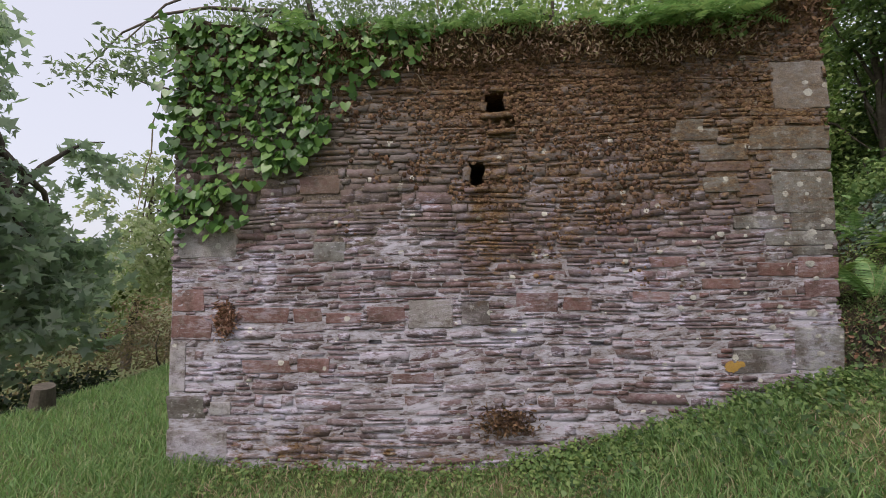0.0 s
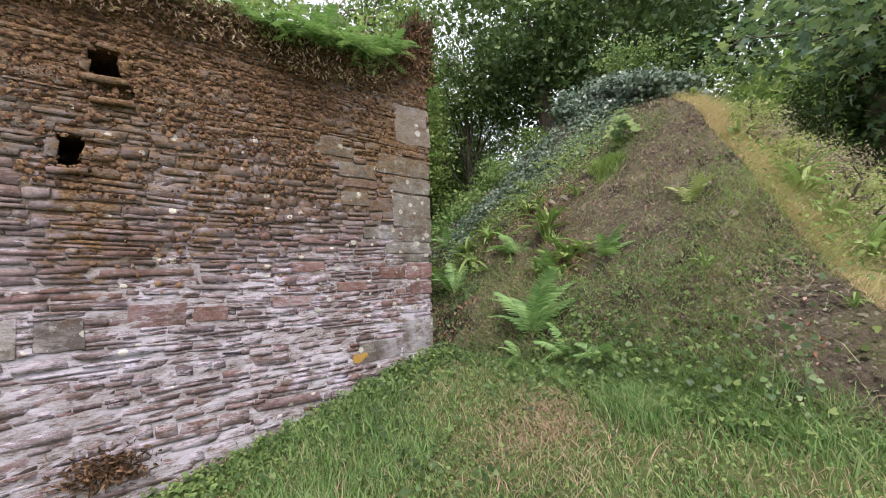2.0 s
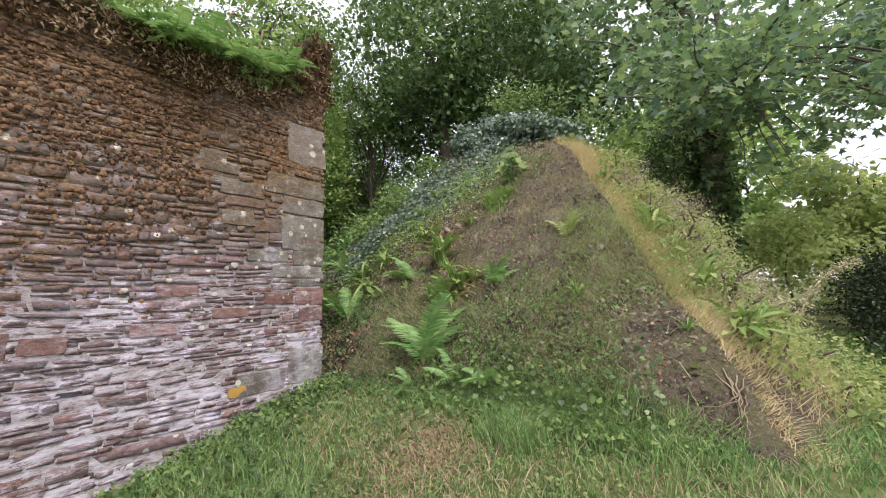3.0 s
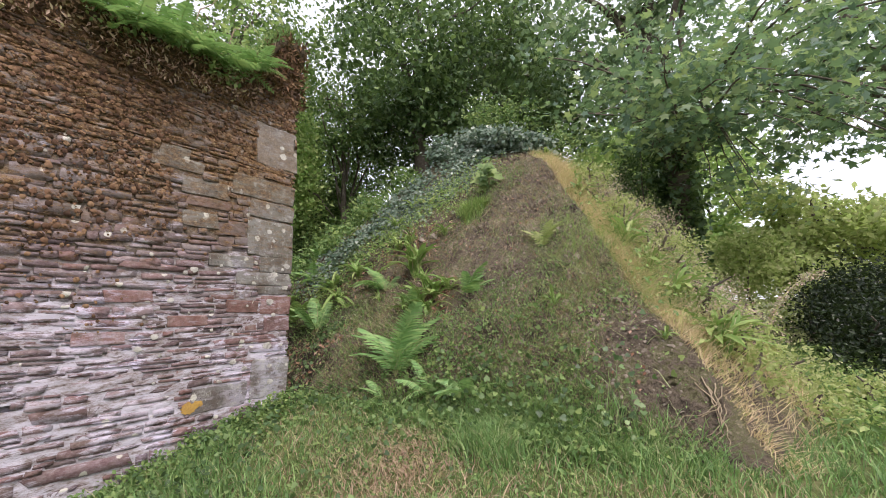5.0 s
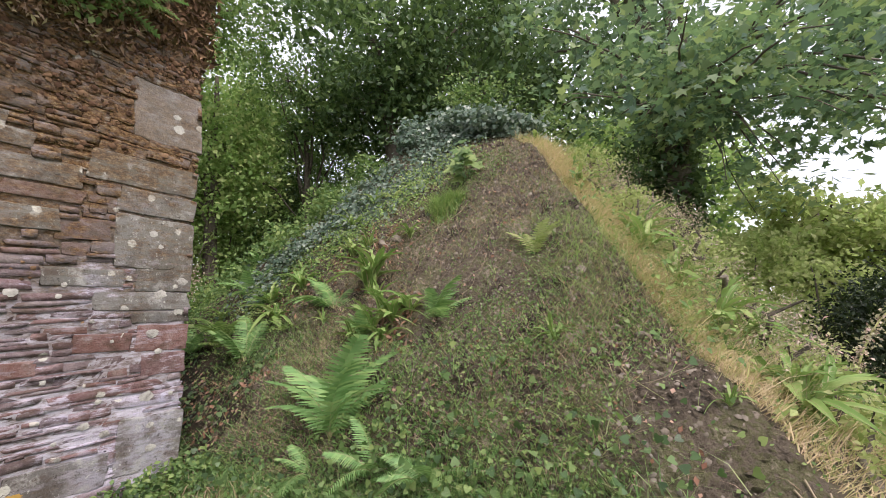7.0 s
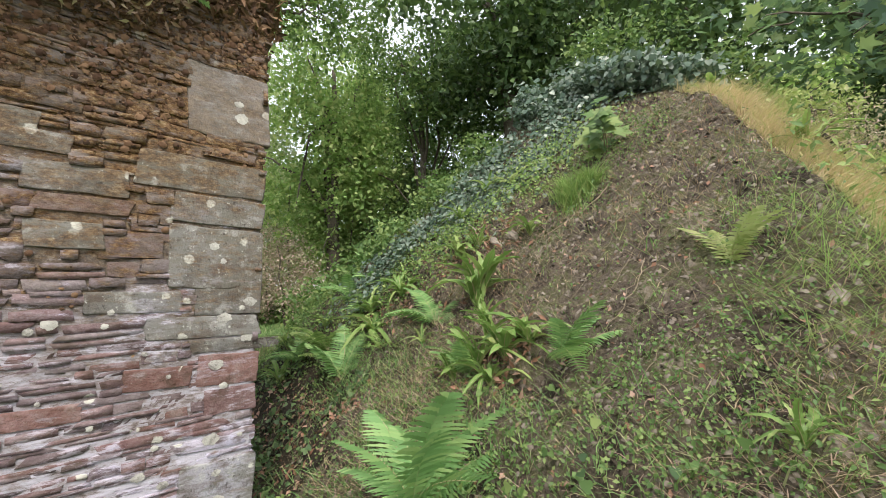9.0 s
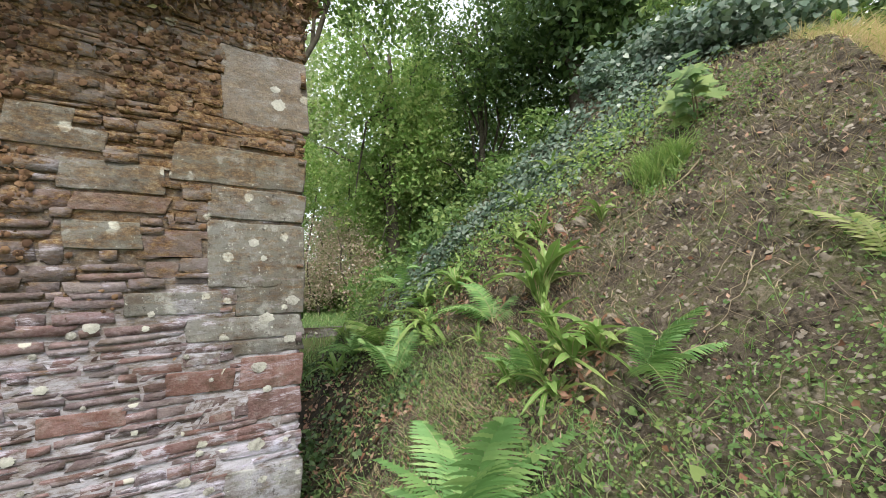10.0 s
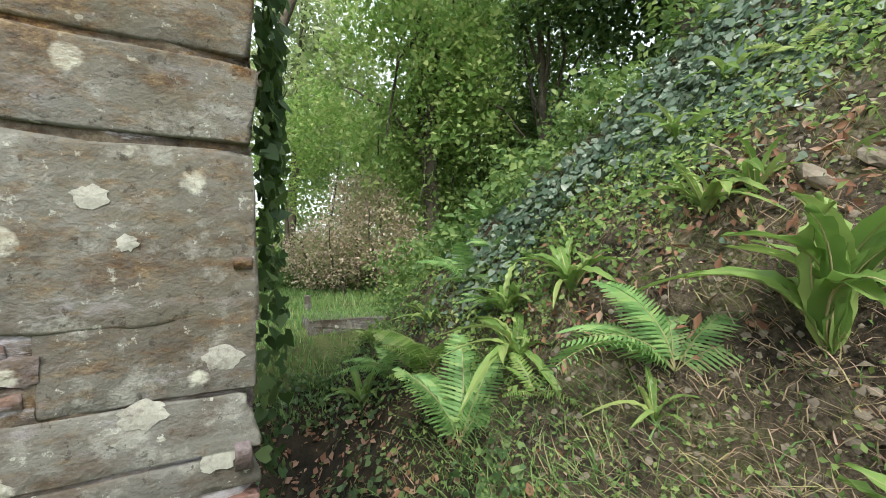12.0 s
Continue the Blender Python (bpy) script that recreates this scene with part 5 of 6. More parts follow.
# the freshly cut, bare foot of the bank beside the arris
def covered(x, y):
    shade = 1 - 0.85 * smooth01(y, -0.4, 0.15) * smooth01(x, 0.95, 0.6)
    return shade - 0.9 * shade * smooth01(y - 0.25 * (x - 0.5), -2.55, -2.85) * smooth01(land_z(x, y), 0.35, 0.1) * smooth01(land_z(x, y), -0.5, -0.42)


# green cover of the lower slope
cover = thing("bank_herbs", "creeping green herbs and weeds over the lower bank", "herbs")
n = 90000
x, y = scatter(0.1, 2.6, -3.4, 1.3, n, brng)
z = land_z(x, y)
dens = 1.1 * smooth01(z, 0.75, -0.25) + 0.55 * ripple(x, y, 3.2, 101) + 0.25 * ripple(x, y, 9.0, 102) - 0.25 * smooth01(y, -2.6, -3.1)
dens = dens * (0.4 + 0.6 * smooth01(y, -0.4, -1.1)) * 0.95
sel = brng.random(n) < np.clip(dens, 0.06, 0.8) * covered(x, y)
carpet("herbs", x[sel], y[sel], LEAF, 0.019, HERB, cover, 0.08, 0.7)
n = 3400
x, y = scatter(-0.1, 1.3, -3.2, -0.9, n, brng)
sel = brng.random(n) < covered(x, y) * smooth01(land_z(x, y), 0.4, -0.4) * np.clip(0.6 + ripple(x, y, 4.0, 103), 0.1, 1)
carpet("broad_leaves", x[sel], y[sel], HEART, 0.036, HERB, cover, 0.12, 0.6)
wisps = thing("bank_wisps", "dry grass wisps and withered stems on the bank", "grass")
n = 52000
x, y = scatter(0.2, 2.9, -3.3, 1.4, n, brng)
sel = brng.random(n) < np.clip(0.45 + 0.7 * ripple(x, y, 3.0, 105), 0.06, 0.95) * covered(x, y) * (1 - 0.55 * smooth01(land_z(x, y), 0.7, 1.2))
p, nor = on_bank(x[sel], y[sel])
blades("dry_grass", p[:, 0], p[:, 1], p[:, 2], 0.085, DEADGRASS, wisps, "", 1.2, 0.0022, nor * 0.6 + np.array([0, 0, 0.2]))
n = 22000
x, y = scatter(0.0, 2.2, -3.4, 1.0, n, brng)
sel = brng.random(n) < np.clip(smooth01(land_z(x, y), 0.9, -0.4) * (0.6 + 0.7 * ripple(x, y, 3.5, 106)), 0.04, 0.95) * covered(x, y)
p, nor = on_bank(x[sel], y[sel])
blades("green_grass", p[:, 0], p[:, 1], p[:, 2], 0.12, GRASS, wisps, "", 1.0, 0.0028, nor * 0.5 + np.array([0, 0, 0.4]))
n = 9000
x, y = scatter(0.1, 1.7, -3.0, -0.9, n, brng)
sel = brng.random(n) < np.clip(0.5 + 0.9 * ripple(x, y, 2.4, 107), 0.05, 1) * covered(x, y)
p, nor = on_bank(x[sel], y[sel])
blades("long_stems", p[:, 0], p[:, 1], p[:, 2], 0.22, LIME, wisps, "", 1.6, 0.0014, nor * 0.5 + np.array([0, 0, 0.3]))
for cx, cy, sx, sy, cn, ch in ((0.16, -2.3, 0.09, 0.45, 2400, 0.14), (-0.14, -2.17, 0.09, 0.15, 900, 0.17), (0.02, -3.0, 0.14, 0.22, 800, 0.13), (0.12, -1.45, 0.10, 0.25, 1000, 0.12)):
    x, y = brng.normal(cx, sx, cn), brng.normal(cy, sy, cn)
    blades("foot_grass", x, y, land_z(x, y), ch, GRASS, wisps, "", 0.8, 0.0034)
x, y = brng.normal(0.25, 0.16, 420), brng.uniform(-3.0, -1.5, 420)
carpet("bramble_leaves", x, y, HEART, 0.034, DARKTREE, cover, 0.16, 0.7)
litter = thing("bank_litter", "fallen brown leaves and crumbs of earth on the bank", "leaf litter")
x, y = scatter(0.1, 2.8, -3.0, 2.0, 1500, brng)
carpet("fallen_leaves", x, y, LEAF, 0.028, DRYLEAF, litter, 0.02, 0.45)
x, y = np.concatenate([brng.normal(1.75, 0.16, 260), brng.normal(1.02, 0.10, 200), brng.normal(1.35, 0.1, 120)]), np.concatenate([brng.normal(-0.15, 0.25, 260), brng.normal(-0.95, 0.14, 200), brng.normal(0.45, 0.2, 120)])
carpet("red_brown_leaves", x, y, LONGLEAF, 0.06, DRYLEAF, litter, 0.04, 0.6)
x, y = scatter(0.05, 0.9, 0.0, 2.1, 900, brng)
carpet("gully_leaves", x, y, LEAF, 0.05, DRYLEAF, litter, 0.02, 0.4)
pr = np.random.default_rng(9)
PEB = np.array([(1, 0, 0), (0.3, 0.9, 0), (-0.8, 0.5, 0), (-0.7, -0.6, 0), (0.4, -0.9, 0), (0.1, 0, 0.6)])
x, y = scatter(0.6, 2.7, -2.9, 0.4, 2600, pr)
p, nor = on_bank(x, y)
me = stamp("pebbles", PEB, [(0, 1, 5), (1, 2, 5), (2, 3, 5), (3, 4, 5), (4, 0, 5)], p, nor + pr.normal(size=nor.shape) * 0.2, pr.uniform(0, 6.28, 2600), 0.004 + 0.014 * pr.random(2600) ** 3)
link_mesh("pebbles", me, PEBBLE, litter, kind="stuff")
for k, (sx, sy, r) in enumerate([(1.29, -2.36, 0.035), (1.6, -2.1, 0.03), (1.82, -0.42, 0.05), (1.78, -0.28, 0.06), (1.9, 0.1, 0.05), (0.93, -2.75, 0.04), (1.72, -2.15, 0.025)]):
    bmst = bmesh.new()
    bmesh.ops.create_icosphere(bmst, subdivisions=2, radius=1.0)
    for v in bmst.verts:
        v.co = Vector((v.co.x * r * 1.4, v.co.y * r, v.co.z * r * 0.55)) * (1 + 0.28 * noise.noise(v.co * 1.6 + Vector((k * 7, 0, 0))))
    me = bpy.data.meshes.new("bank_stone")
    bmst.to_mesh(me)
    bmst.free()
    ob = link_mesh("bank_stone", me, PEBBLE)
    ob.matrix_world = pose(sx, sy, lz(sx, sy) + r * 0.15, 0, -40, 35 * k)
    tagged(ob, "grey angular stone lying on the earth bank", "stone", "stones on the bank")
nc = 26000
x, y = scatter(0.15, 3.1, -3.4, 1.5, nc, pr)
p, nor = on_bank(x, y)
me = stamp("clods", PEB, [(0, 1, 5), (1, 2, 5), (2, 3, 5), (3, 4, 5), (4, 0, 5)], p - nor * 0.003, nor + pr.normal(size=nor.shape) * 0.45, pr.uniform(0, 6.28, nc), 0.006 + 0.022 * pr.random(nc) ** 2)
link_mesh("clods", me, EARTH, litter, kind="stuff")
x, y = scatter(0.3, 3.0, -3.2, 1.2, 9000, pr)
p, nor = on_bank(x, y)
me = stamp("crumbs", PEB, [(0, 1, 5), (1, 2, 5), (2, 3, 5), (3, 4, 5), (4, 0, 5)], p - nor * 0.002, nor + pr.normal(size=nor.shape) * 0.5, pr.uniform(0, 6.28, 9000), 0.005 + 0.016 * pr.random(9000) ** 2)
link_mesh("crumbs", me, PEBBLE, litter, kind="stuff")
# dry sunlit grass along the sharp edge and the far face
fringe = thing("dry_fringe", "pale yellow dry grass hanging along the bank's edge", "grass")
s = brng.uniform(-1.75, 2.0, 19000)
s = s[brng.random(19000) < 0.18 + 0.82 * smooth01(s, -1.3, 0.0)]
x, y = arris_xy(s, 0.02 + np.abs(brng.normal(size=len(s))) * (0.10 + 0.10 * smooth01(s, -1.2, 0.2)))
p, nor = on_bank(x, y)
blades("straw", p[:, 0], p[:, 1], p[:, 2], 0.12, STRAW, fringe, "", 1.0, 0.0026, nor * 0.6 + np.array([0.15, -0.2, 0.1]))
n = 26000
x, y = scatter(0.6, 4.4, -4.4, -1.6, n, brng)
sel = (bank_z(x, y) > ground_z(x, y) - 0.05) & (y < -2.5 + (x - 1.5) * 0.839 - 0.05) & (brng.random(n) < np.clip(0.7 + 0.6 * ripple(x, y, 4.0, 111), 0.1, 1))
p, nor = on_bank(x[sel], y[sel])
blades("straw_slope", p[:, 0], p[:, 1], p[:, 2], 0.17, STRAW, fringe, "", 1.1, 0.0026, nor * 0.4 + np.array([0, 0, 0.55]))
for cx, cy, nn in ((1.9, 0.35, 1500), (2.35, -0.2, 1300), (1.55, 0.75, 1200), (2.6, -0.6, 700), (1.2, 1.0, 900), (1.15, 1.75, 1400), (1.0, 2.15, 1000)):
    x, y = brng.normal(cx, 0.2, nn), brng.normal(cy, 0.24, nn)
    carpet("shoulder_herbs", x, y, LEAF, 0.032, LIME if nn % 200 else HERB, cover, 0.09, 0.7)
slope_herbs = thing("slope_herbs", "yellow-green weeds on the bank's sunny face", "weeds")
n = 15000
x, y = scatter(0.6, 4.8, -5.0, -2.0, n, brng)
sel = (y < -2.5 + (x - 1.5) * 0.839) & (brng.random(n) < np.clip(0.45 + 0.7 * ripple(x, y, 3.4, 113), 0.05, 1))
half = brng.random(sel.sum()) < 0.5
carpet("weeds", x[sel][half], y[sel][half], LEAF, 0.04, LIME, slope_herbs, 0.20, 0.8)
carpet("weeds", x[sel][~half], y[sel][~half], LONGLEAF, 0.06, HERB, slope_herbs, 0.20, 0.8)
# ferns
def rooted(x, y):
    return x, y, lz(x, y) + 0.01


fern("lady_fern", rooted(0.36, -1.02), 15, 0.70, FROND, FERN, "large bright green lady fern at the bank foot", "ferns", (1, 0.3, 0), 1, 68, 250)
fern("lady_fern", rooted(0.24, -1.00), 4, 0.36, FROND, FERN, "smaller blue-green lady fern at the bank foot", "ferns", (-1, 0.3, 0), 12, 30, 150)
fern("lady_fern", rooted(0.30, -1.42), 6, 0.38, FROND, FERN, "smaller green lady fern at the bank foot", "ferns", (-1, -0.5, 0), 8, 42, 240)
fern("lady_fern", rooted(0.26, -1.80), 6, 0.38, FROND, FERN, "smaller green lady fern at the bank foot", "ferns", (-1, -0.35, 0), 5, 40, 240)
for k, (x, y, ln, up) in enumerate([(0.93, -0.86, 0.38, 58), (1.01, -1.00, 0.40, 48), (1.08, -0.84, 0.36, 70), (0.88, -1.00, 0.30, 40)]):
    fern("strap_fern", rooted(x, y), 13, ln, STRAP, TONGUE, "bright green strap-leaved fern on the bank", "strap ferns", (-1, 0.25, 0), 20 + k, up, 320)
fern("strap_fern", rooted(1.36, -0.46), 22, 0.54, STRAP, TONGUE, "bright green strap-leaved fern on the bank", "strap ferns", (-1, -0.1, 0), 3, 70, 340)
fern("male_fern", rooted(1.27, -0.10), 10, 0.48, FROND, FERN, "bright green feathery fern on the bank", "ferns", (0.3, 1, 0), 6, 60, 230)
fern("male_fern", rooted(1.02, -1.36), 8, 0.42, FROND, FERN, "drooping fern beside a hollow in the bank", "ferns", (0.3, -1, 0), 7, 62, 180)
fern("male_fern", rooted(0.90, 0.66), 9, 0.55, FROND, FERN, "green fern over the shaded gully", "ferns", (0.1, 1, 0), 4, 62, 220)
fern("male_fern", rooted(1.41, -2.00), 7, 0.34, SMALLFROND, SUNLEAF, "yellowing small fern on the bare earth", "ferns", (1, -0.3, 0), 14, 72, 240)
fern("male_fern", rooted(0.90, -0.80), 8, 0.30, FROND, FERN, "small green fern among strap-leaved fronds", "ferns", (-1, 0.3, 0), 15, 55, 280)
STRAPS = [(1.15, 0.57, 0.38, 11), (1.66, 0.03, 0.30, 9), (2.00, 0.38, 0.30, 9), (1.78, -0.61, 0.24, 8), (1.73, -0.11, 0.28, 8), (1.38, 0.46, 0.34, 10), (0.80, -2.31, 0.20, 7), (1.27, 0.80, 0.30, 8), (1.16, 1.5, 0.3, 8), (0.98, 2.0, 0.3, 8), (1.10, -1.10, 0.32, 8), (0.88, -0.72, 0.28, 7), (1.42, -3.10, 0.40, 12), (1.55, -3.22, 0.34, 9), (1.12, -3.40, 0.44, 14), (0.95, -3.42, 0.36, 10), (1.35, -3.46, 0.36, 9), (0.66, -3.10, 0.15, 6), (2.26, 0.26, 0.26, 8), (0.8, 1.7, 0.3, 7), (1.12, -0.13, 0.18, 4), (1.5, 0.62, 0.22, 6)]
for k, (x, y, ln, c) in enumerate(STRAPS):
    out = (-0.3, -1, 0) if y < -3 else (-1, -0.1, 0)
    fern("strap_fern", rooted(x, y), c + 3, ln * 1.12, STRAP, TONGUE, "small strap-leaved fern on the bank", "strap ferns", out, 300 + k, 56, 330)
SMALLS = [(1.05, 1.2, 0.42, 9), (0.95, 1.6, 0.4, 8), (1.35, 1.3, 0.4, 9), (1.08, 0.36, 0.22, 6), (1.3, 0.95, 0.26, 7), (1.5, 1.2, 0.28, 7), (1.0, 1.2, 0.26, 7), (2.3, 0.0, 0.2, 6), (1.7, 1.6, 0.3, 8), (2.2, -3.6, 0.3, 7)]
for k, (x, y, ln, c) in enumerate(SMALLS):
    fern("small_fern", (x, y, lz(x, y) + 0.01), c, ln, FROND if ln > 0.35 else SMALLFROND, SUNLEAF if x >= 2.0 else FERN if k % 3 else TONGUE, "small feathery fern on the bank", "small ferns", (-1, 0, 0), 400 + k, 45, 300)
# weeds, seeded grass and lime-green ferns down the sunny face
vr = np.random.default_rng(77)
low, tall = [], []
for k in range(34):
    x, y = arris_xy(vr.uniform(-1.35, 1.2), vr.uniform(0.4, 1.7))
    low.append((x, y, lz(x, y) + 0.10, vr.uniform(0.2, 0.36), vr.uniform(0.2, 0.36), vr.uniform(0.12, 0.24)))
for k in range(22):
    x, y = arris_xy(vr.uniform(-0.8, 1.1), vr.uniform(0.3, 1.1))
    tall.append((x, y, lz(x, y) + 0.20, 0.26, 0.26, 0.20))
shrub("verge_weeds", low, 15000, 0.034, LEAF, SUNLEAF, "low yellow-green weeds beside the earth bank", 78, category="weeds")
shrub("seeded_grass", tall, 9000, 0.022, LONGLEAF, PINK, "pinkish seed heads of dry grass on the bank", 79, category="grass")
for k, (s, o, ln) in enumerate([(1.55, 0.30, 0.42), (1.75, 0.42, 0.40), (1.35, 0.42, 0.36), (2.25, 0.22, 0.36), (3.3, 0.2, 0.34)]):
    x, y = arris_xy(s - 1.5, o)
    fern("strap_fern", (x, y, lz(x, y) + 0.01), 13, ln, STRAP, TONGUE, "bright lime strap-leaved fern on the sunny face", "strap ferns", (0.1, -1, 0), 340 + k, 55, 330)
tuft = thing("shoulder_tuft", "bright lime feathery tuft on the bank shoulder", "plant")
for cx, cy, cn in ((2.00, -0.84, 420), (2.05, -0.96, 380), (2.06, -0.74, 240)):
    x, y = vr.normal(cx, 0.028, cn), vr.normal(cy, 0.04, cn)
    blades("frond", x, y, land_z(x, y), 0.14, LIME, tuft, "", 0.9, 0.005)
# long arching seed stem
arch = thing("arching_stem", "long pale arching seed stem above the bank", "plant stem")
x, y = arris_xy(-0.7, 0.95)
z = lz(x, y)
q = np.array([(x + 0.3 * a * a, y - 0.42 * a * a, z + 0.95 * a - 0.22 * a ** 4) for a in np.linspace(0, 1, 14)])
link_mesh("stem", tube("stem", q, np.linspace(0.008, 0.003, 14), 5), STRAW, arch)
q2 = np.repeat(q[5:], 60, 0) + vr.normal(size=(540, 3)) * 0.018
leaves("seed_head", LEAF, q2, 0.02, PINK, arch, (0, 0, 0.4))
# sycamore seedling and the roots hanging below it
seed = thing("sycamore_seedling", "young sycamore seedling with broad green leaves", "seedling", at=(2.26, -1.0, lz(2.26, -1.0)))
for k in range(5):
    p = bent((0, 0, 0), (-0.35 + 0.1 * k, -0.15 + 0.06 * k, 0.30 - 0.05 * k), 0.06, 0.01, 6, brng)
    link_mesh("stem", tube("stem", p, np.linspace(0.006, 0.002, 6), 5), TWIG, seed)
    for q in p[3:]:
        for nor in ((-1.0, -0.6, 0.7), (-0.8, -0.2, 0.9)):
            me = stamp("leaf", LOBED[0], LOBED[1], (q + brng.normal(size=3) * 0.04)[None], np.array([nor]), brng.uniform(0, 6, 1), brng.uniform(0.11, 0.17, 1))
            link_mesh("leaf", me, HERB, seed)


def stem_on_bank(name, pts, r, parent):
    p = np.array([(a, b, lz(a, b) + 0.02 + 0.02 * (i % 2)) for i, (a, b) in enumerate(pts)])
    fine = np.stack([np.interp(np.linspace(0, 1, 14), np.linspace(0, 1, len(p)), p[:, k]) for k in range(3)], 1)
    fine += brng.normal(size=fine.shape) * 0.006
    return link_mesh(name, tube(name, fine, np.linspace(r, r * 0.4, 14), 6), TWIG, parent)


roots = thing("exposed_root", "pale bent roots hanging out of the bank", "root")
stem_on_bank("root_strand", [(2.08, -1.12), (1.98, -1.10), (1.86, -0.98), (1.72, -0.80)], 0.007, roots)
stem_on_bank("root_strand", [(1.45, -1.6), (1.30, -1.62), (1.12, -1.5)], 0.003, roots)
corner_roots = thing("corner_root", "pale exposed roots at the bank's lower corner", "root")
for k in range(6):
    stem_on_bank("root_strand", [(0.44 + 0.03 * brng.random(), -3.42 + 0.03 * k), (0.36, -3.40 + 0.04 * brng.random()), (0.28 + 0.05 * brng.random(), -3.40 + 0.06 * k * brng.random()), (0.20, -3.42 + 0.07 * k)], 0.0042, corner_roots)
dead = thing("withered_bramble", "thin withered stems trailing over the bank", "bramble")
for k in range(90):
    a, b = brng.uniform(0.6, 2.3), brng.uniform(-2.9, 1.0)
    stem_on_bank("trailing_stem", [(a, b), (a - 0.12, b + brng.uniform(-0.14, 0.14)), (a - 0.26, b + brng.uniform(-0.25, 0.25)), (a - 0.36, b + brng.uniform(-0.3, 0.3))], brng.uniform(0.001, 0.0022), dead)

# ---- slab and post on the glade ----
bms = bmesh.new()
bmesh.ops.create_cube(bms, size=1.0)
bmesh.ops.subdivide_edges(bms, edges=bms.edges[:], cuts=5, use_grid_fill=True)
for v in bms.verts:
    v.co = Vector((v.co.x * 0.92, v.co.y * 0.5, v.co.z * 0.17)) + 0.012 * Vector((noise.noise(v.co * 5), noise.noise(v.co * 5 + Vector((9, 0, 0))), noise.noise(v.co * 5 + Vector((0, 9, 0)))))
slab = part("stone_slab", bms, QUOIN, None)
slab.matrix_world = pose(1.22, 3.36, 0.0, 0, 1, -4)
tagged(slab, "low mossy stone slab half sunk in the glade grass", "slab")
bms = bmesh.new()
bmesh.ops.create_cone(bms, cap_ends=True, segments=9, radius1=0.06, radius2=0.035, depth=0.3)
bmesh.ops.bevel(bms, geom=bms.edges[:], offset=0.008, segments=1, affect="EDGES")
post = part("stone_post", bms, QUOIN, None)
post.matrix_world = pose(1.0, 4.46, 0.02, 4, -6, 0)
tagged(post, "short weathered stone post in the glade grass", "post")
stump = part("tree_stump", (lambda b: (bmesh.ops.create_cone(b, cap_ends=True, segments=12, radius1=0.14, radius2=0.11, depth=0.3), b)[1])(bmesh.new()), BARK, None)
stump.matrix_world = pose(-8.15, 1.62, -1.2, 8, 12, 0)
tagged(stump, "short weathered tree stump at the meadow edge", "stump")

# ---- grass ----
grng = np.random.default_rng(5)
meadow = thing("meadow_grass", "uneven green grass and weeds in front of the wall", "grass")
n = 85000
gx, gy = scatter(-6.0, 0.7, -3.7, -0.03, n, grng)
bare = np.exp(-(((gx + 0.35) / 0.35) ** 2 + ((gy + 1.75) / 0.22) ** 2)) + np.exp(-(((gx + 1.9) / 0.5) ** 2 + ((gy + 0.35) / 0.12) ** 2))
sel = grng.random(n) < np.clip(0.75 + 0.5 * ripple(gx, gy, 4.0, 121), 0.2, 1) * (1 - 0.85 * bare)
gx, gy = gx[sel], gy[sel]
tall = ripple(gx, gy, 3.0, 122) > 0.35
blades("short_grass", gx[~tall], gy[~tall], ground_z(gx[~tall], gy[~tall]), 0.052, GRASS, meadow, "", 0.8, 0.0032)
blades("tall_grass", gx[tall], gy[tall], ground_z(gx[tall], gy[tall]), 0.13, GRASS, meadow, "", 0.6, 0.004)
gx, gy = scatter(-6.0, 0.6, -3.7, -0.03, 16000, grng)
blades("dead_grass", gx, gy, ground_z(gx, gy), 0.07, DEADGRASS, meadow, "", 1.2, 0.003)
gx, gy = grng.normal(-0.35, 0.35, 2600), grng.normal(-1.75, 0.22, 2600)
blades("straw_patch", gx, gy, ground_z(gx, gy), 0.06, DEADGRASS, meadow, "", 1.6, 0.003)
n = 16000
gx, gy = scatter(-5.8, 0.6, -1.3, -0.02, n, grng)
sel = grng.random(n) < np.clip(np.exp(gy / 0.35) + 0.25 * ripple(gx, gy, 5.0, 124), 0.02, 0.9)
leaves("weeds", LEAF, np.stack([gx, gy, ground_z(gx, gy) + 0.02 + 0.09 * grng.random(n) * np.exp(gy / 0.5)], 1)[sel], 0.034, HERB, meadow, (0, 0, 0.9))
n = 34000
gx, gy = scatter(-3.8, 0.7, -3.4, -0.1, n, grng)
sel = grng.random(n) < np.clip(0.30 + 0.5 * ripple(gx, gy, 2.6, 126), 0.0, 0.9)
leaves("clover", LEAF, np.stack([gx, gy, ground_z(gx, gy) + 0.02 + 0.05 * grng.random(n)], 1)[sel], 0.026, HERB, meadow, (0, 0, 1.2))
n = 7000
gx, gy = scatter(-2.4, 0.6, -2.2, -0.05, n, grng)
sel = grng.random(n) < np.clip(0.15 + 0.75 * np.exp(gy / 0.6) * smooth01(gx, -2.6, -0.8) + 0.3 * ripple(gx, gy, 4.5, 127), 0.02, 0.9)
leaves("nettles", HEART, np.stack([gx, gy, ground_z(gx, gy) + 0.02 + 0.12 * grng.random(n)], 1)[sel], 0.032, DARKTREE, meadow, (0, 0, 0.8))
foot_weeds = thing("foot_weeds", "leafy green weeds along the foot of the wall", "weeds")
